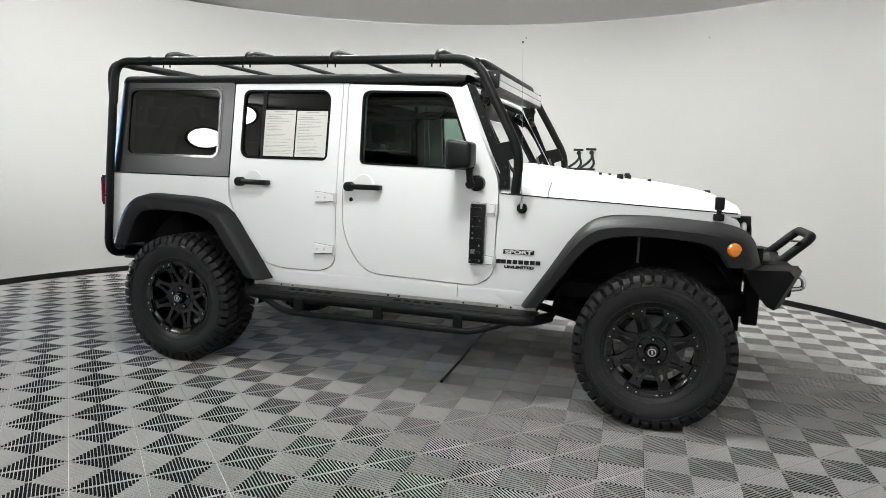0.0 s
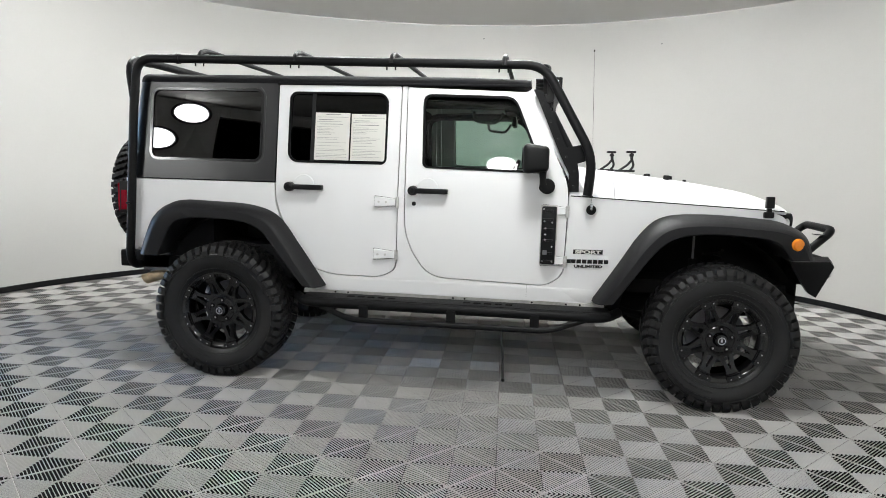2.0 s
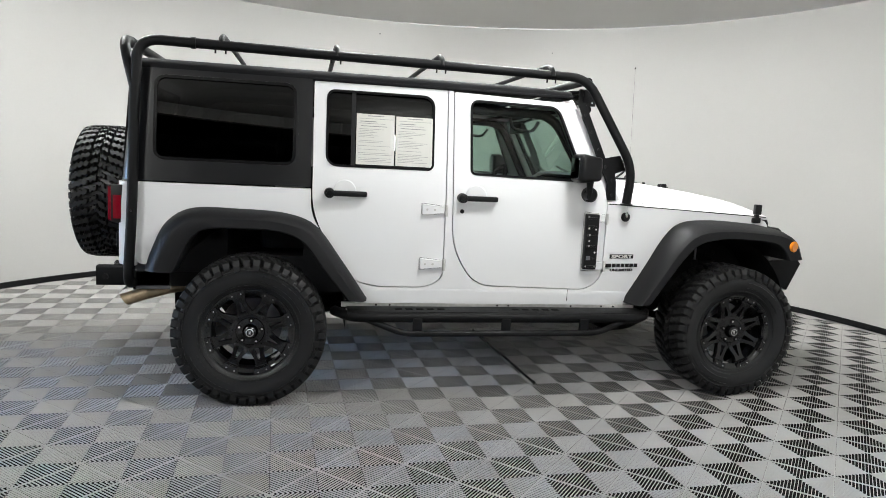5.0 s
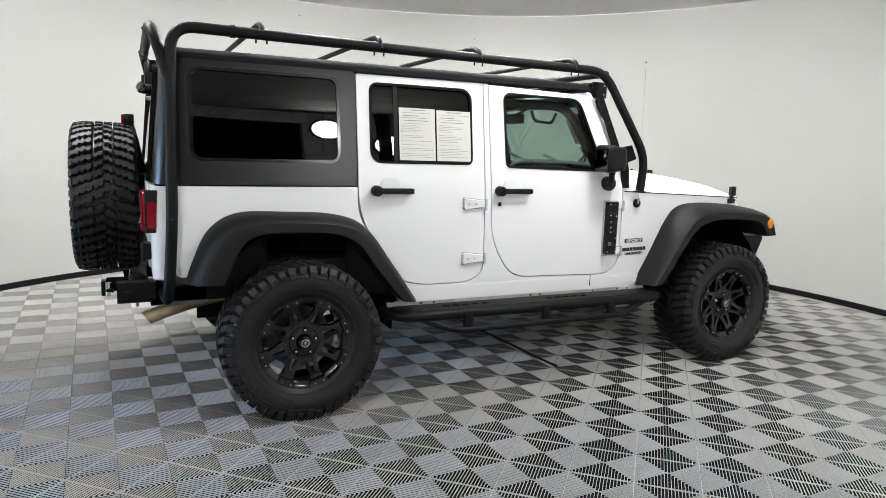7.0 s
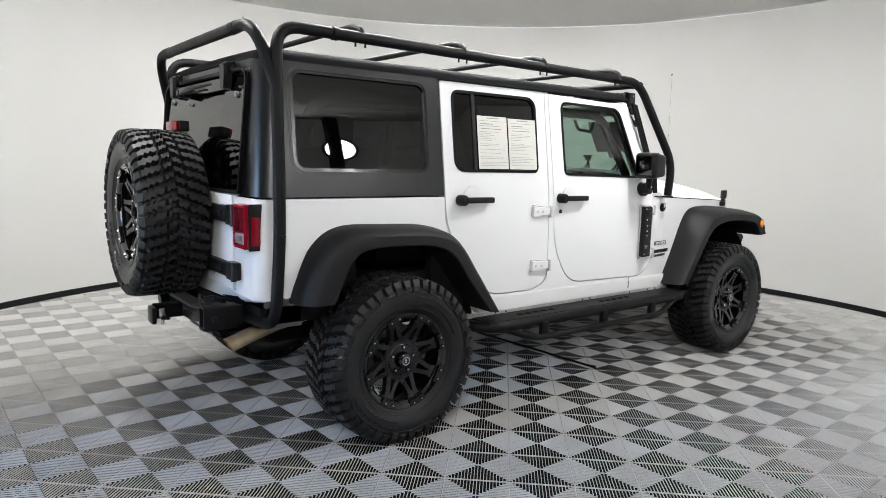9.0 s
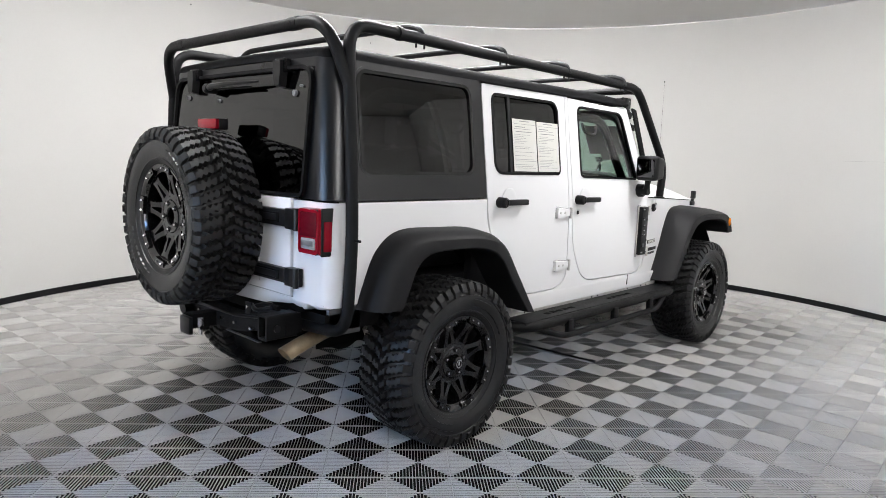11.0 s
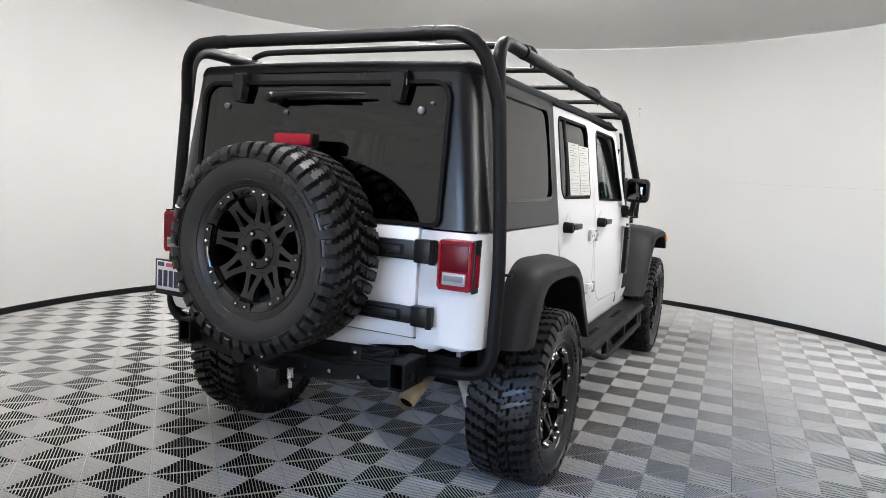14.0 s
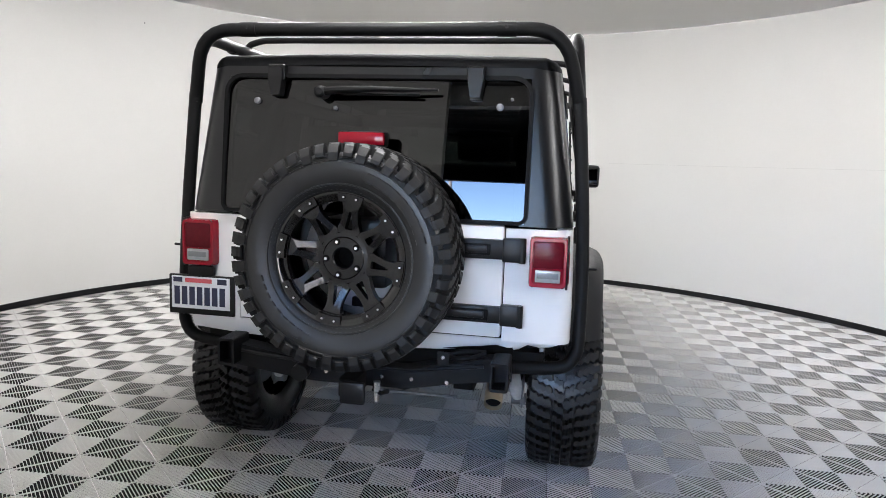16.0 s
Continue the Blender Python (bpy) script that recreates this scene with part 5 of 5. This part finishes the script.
# ---------------- cabin ----------------
part("dashboard", box(0.30, 0.62, -0.70, 0.70, 0.92, 1.225, 0.05), CABIN, car)
sw = []
for k in range(33):
    a = 2 * math.pi * k / 32
    sw.append(Matrix.Rotation(radians(25), 3, "Y") @ Vector((0, 0.185 * math.cos(a), 0.185 * math.sin(a))) + Vector((0.20, 0.36, 1.20)))
stw = part("steering_wheel", tube(sw, 0.016, 8, cap=False), CABIN, car)
part("steering_hub", tube([(0.19, 0.36, 1.195), (0.36, 0.36, 1.13)], [0.06, 0.04], 12), CABIN, stw)
for y in (-0.36, 0.36):
    seat = part("seat", box(-0.42, 0.08, y - 0.25, y + 0.25, 0.80, 0.98, 0.05), CLOTH, car)
    bm = box(-0.52, -0.36, y - 0.24, y + 0.24, 0.92, 1.42, 0.05)
    for v in bm.verts:
        v.co.x -= 0.22 * (v.co.z - 0.95)
    part("backrest", bm, CLOTH, seat)
    part("headrest", box(-0.66, -0.55, y - 0.13, y + 0.13, 1.46, 1.62, 0.04), CLOTH, seat)
    for k in (-0.06, 0.06):
        part("headrest_post", tube([(-0.60, y + k, 1.40), (-0.61, y + k, 1.48)], 0.007, 8), STEEL, seat)
bench = part("rear_bench", box(-1.45, -0.98, -0.60, 0.60, 0.82, 0.98, 0.05), CLOTH, car)
part("bench_back", box(-1.60, -1.42, -0.60, 0.60, 0.92, 1.44, 0.05), CLOTH, bench)
for y in (-0.38, 0.38):
    part("headrest", box(-1.62, -1.52, y - 0.13, y + 0.13, 1.45, 1.60, 0.04), CLOTH, bench)
for s in (-1, 1):
    part("roll_bar", tube([(-0.42, s * 0.62, 0.70), (-0.46, s * 0.60, 1.70), (0.30, s * 0.58, 1.70), (0.58, s * 0.66, 1.20)], 0.028, 10, 0.12), CABIN, car)
    part("roll_bar", tube([(-0.46, s * 0.60, 1.69), (-1.75, s * 0.58, 1.69), (-2.02, s * 0.60, 1.20)], 0.036, 10, 0.12), CABIN, car)
    part("grab_handle", tube([(0.02, s * 0.60, 1.66), (0.03, s * 0.62, 1.60), (0.16, s * 0.62, 1.59), (0.20, s * 0.60, 1.65)], 0.010, 8, 0.03), CABIN, car)
part("roll_cross", tube([(-0.46, -0.60, 1.70), (-0.46, 0.60, 1.70)], 0.036, 10), CABIN, car)
part("cabin_floor", box(-2.05, 0.60, -0.70, 0.70, 0.70, 0.80), CABIN, car)
part("cargo_trim", box(-2.06, -1.62, -0.70, 0.70, 0.80, 1.15), CABIN, car)
part("inside_mirror", box(0.235, 0.265, -0.13, 0.13, 1.60, 1.67, 0.012), BLACK, car)
part("mirror_stalk", tube([(0.26, 0, 1.66), (0.38, 0, 1.72)], 0.010, 8), BLACK, car)
for s in (-1, 1):
    part("sun_visor", box(0.17, 0.33, s * 0.33 - 0.22, s * 0.33 + 0.22, 1.712, 1.730, 0.006), CLOTH, car)
for s in (-1, 1):
    part("visor_sticker", windshield_sheet([(s * 0.52 - 0.05, 0.40), (s * 0.52 + 0.05, 0.40), (s * 0.52 + 0.05, 0.80), (s * 0.52 - 0.05, 0.80)], (), -0.006, 0.001) if s < 0 else box(0.42, 0.44, 0.40, 0.46, 1.64, 1.70, 0.004), PAPER if s < 0 else BLACK, ws)


# ---------------- papers on the rear door's window ----------------
def notice(x0, x1, z0, z1):
    f = lambda z, d=0.0: -(half(0, z) + 0.0035 + d)
    zs = [z0 + (z1 - z0) * i / 8 for i in range(9)]
    root = part("paper_notice", solid(grid([[(x, f(z) + MID, z) for x in (x0, (x0 + x1) / 2, x1)] for z in zs]), 0.0006), PAPER, None)
    w, h = x1 - x0, z1 - z0
    rnd = random.Random(round(x0 * 1000))
    lines = [(0.30, 0.72, 0.955, 0.012), (0.06, 0.95, 0.905, 0.005), (0.10, 0.52, 0.845, 0.012), (0.05, 0.75, 0.81, 0.006), (0.12, 0.80, 0.755, 0.010)]
    zz = 0.70
    while zz > 0.05:
        lines.append((0.06, 0.06 + rnd.uniform(0.35, 0.88), zz, 0.005))
        zz -= 0.032 if rnd.random() > 0.18 else 0.07
    for a, b, c, t in lines:
        z = z0 + h * c
        bm = grid([[(x0 + w * a, f(zq, 0.0006) + MID, zq), (x0 + w * b, f(zq, 0.0006) + MID, zq)] for zq in (z, z + h * t * 1.25)])
        part("print_line", bm, INK, root, smooth=0)
    return tagged(root, "white printed notice taped to the rear door window", "paper", "window notices")


notice(-0.924, -0.709, 1.343, 1.626)
notice(-0.700, -0.487, 1.343, 1.622)

# price sheet behind the windshield
sheet_bm = windshield_sheet(rounded(-0.555, -0.275, 0.47, 0.80, 0.004), (), -0.006, 0.0006)
ps = tagged(part("price_sheet", sheet_bm, PAPER, None), "white printed price sheet with a violet heading behind the windshield", "paper")
part("heading", windshield_sheet(rounded(-0.545, -0.285, 0.745, 0.785, 0.003), (), -0.0035, 0.0006), VIOLET, ps)
rnd = random.Random(5)
for k in range(9):
    q = 0.715 - 0.026 * k
    part("print_line", windshield_sheet(rounded(-0.54, -0.54 + rnd.uniform(0.12, 0.24), q, q + 0.007, 0.001), (), -0.0035, 0.0006), INK, ps)

# cable on the floor under the car
cb = part("floor_cable", tube([(0.262, -0.56, 0.010), (0.25, -0.35, 0.008), (0.235, 0.0, 0.008), (0.20, 0.40, 0.008), (0.19, 0.75, 0.008)], 0.008, 8, 0.1), SEAL, None)
tagged(cb, "thin black cable lying on the tiles under the car", "cable")
tip = part("cable_plug", tube([(0.262, -0.545, 0.010), (0.264, -0.585, 0.011)], [0.010, 0.012], 8), BLACK, cb)

# small marks on the wall
for az, z, r in ((92.0, 2.93, 0.010), (61.0, 2.80, 0.008)):
    a, b = at(az, -0.003, z), at(az, 0.006, z)
    tagged(part("wall_screw", tube([b, a], r, 8), STEEL), "tiny dark screw head in the white wall", "screw", kind="structure")

# ---------------- ribbed floor tiles ----------------
CELL, SKEW = 0.2005, 2.5
U0, V0 = 0.0147, 0.0185


def tile_faces():
    """One tile of two by two cells; slim ridged ribs run crosswise from cell to cell over the open underside, with one spine across each cell."""
    vs, fs = [], []
    h, pitch, crest, foot, deep = CELL / 2, 0.0142, 0.0009, 0.0030, 0.0052
    L = (h - 0.0010) * math.sqrt(2)
    c = math.sqrt(0.5)

    def quad(ps):
        k = len(vs)
        vs.extend(ps)
        fs.append(tuple(range(k, k + len(ps))))

    for i in (0, 1):
        for j in (0, 1):
            cx, cy = (i - 0.5) * CELL, (j - 0.5) * CELL
            d1, d2 = ((c, -c), (c, c)) if (i + j) % 2 == 0 else ((c, c), (-c, c))
            P = lambda u, v, z: (cx + d1[0] * u + d2[0] * v, cy + d1[1] * u + d2[1] * v, z)
            n = int(L / pitch)
            for k in range(-n, n + 1):
                m = k * pitch
                if L - abs(m) < 0.006:
                    continue
                prof = [(m - foot / 2, -deep), (m - crest, -0.0006), (m - crest / 2, 0), (m + crest / 2, 0), (m + crest, -0.0006), (m + foot / 2, -deep)]
                for sg in (-1, 1):
                    g = 0.0022 * sg
                    for (p, zp), (q, zq) in zip(prof, prof[1:] + prof[:1]):
                        quad([P(g, p, zp), P(sg * (L - abs(p)), p, zp), P(sg * (L - abs(q)), q, zq), P(g, q, zq)])
                    quad([P(sg * (L - abs(p)), p, z) for p, z in prof])
            for (p, zp), (q, zq) in (((-0.0019, -0.009), (-0.0014, -0.0035)), ((-0.0014, -0.0035), (0.0014, -0.0035)), ((0.0014, -0.0035), (0.0019, -0.009))):
                quad([P(p, -L, zp), P(q, -L, zq), P(q, L, zq), P(p, L, zp)])
    # locking peg at one corner
    ring_ = [(-CELL + 0.0034 * math.cos(q * math.pi / 4), -CELL + 0.0034 * math.sin(q * math.pi / 4)) for q in range(8)]
    for k in range(8):
        a, b = ring_[k], ring_[(k + 1) % 8]
        quad([(*a, -0.006), (*b, -0.006), (*b, 0.0008), (*a, 0.0008)])
    quad([(*a, 0.0008) for a in ring_])
    return vs, fs


# near-black base disc that makes the gaps between ribs read as shade
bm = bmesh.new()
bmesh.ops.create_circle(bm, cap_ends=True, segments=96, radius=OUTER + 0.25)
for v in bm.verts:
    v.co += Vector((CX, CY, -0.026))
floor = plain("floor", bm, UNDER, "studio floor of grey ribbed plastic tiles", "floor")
TV, TF = tile_faces()
tile_mesh = bpy.data.meshes.new("floor_tile")
tile_mesh.from_pydata(TV, [], TF)
tile_mesh.materials.append(TILE)
ca, sa = math.cos(radians(SKEW)), math.sin(radians(SKEW))
near, rest = [], []
for i in range(-16, 17):
    for j in range(-16, 17):
        u, v = U0 + (2 * i + 1) * CELL, V0 + (2 * j + 1) * CELL
        x, y = u * ca - v * sa, u * sa + v * ca
        r = math.hypot(x - CX, y - CY)
        az = math.degrees(math.atan2(y - CY, x - CX))
        if r > (ring(az) + 0.12 if -60 < az < 179 else OUTER - 0.25):
            continue
        (near if (y < -0.75 or x < -1.7) and r < 4.55 and y < 2.6 else rest).append((x, y))
near.sort(key=lambda p: min(abs(p[1] + 2.0), abs(p[0] + 2.6)))
near, rest = near[:300], rest + near[300:]
for x, y in near:
    ob = new("floor_tile", tile_mesh)
    ob.matrix_basis = pose(x, y, 0, 0, 0, SKEW)
    ob.parent = floor
V = np.array(TV)
R2 = np.array([[ca, -sa], [sa, ca]])
allv, allf = [], []
for k, (x, y) in enumerate(rest):
    W = V.copy()
    W[:, :2] = V[:, :2] @ R2.T + (x, y)
    allv.append(W)
    allf += [tuple(q + k * len(V) for q in f) for f in TF]
me = bpy.data.meshes.new("floor_tiles_rest")
me.from_pydata(np.concatenate(allv).tolist(), [], allf)
me.materials.append(TILE)
far = tagged(new("floor_tiles", me), "", kind="stuff")
far.parent = floor
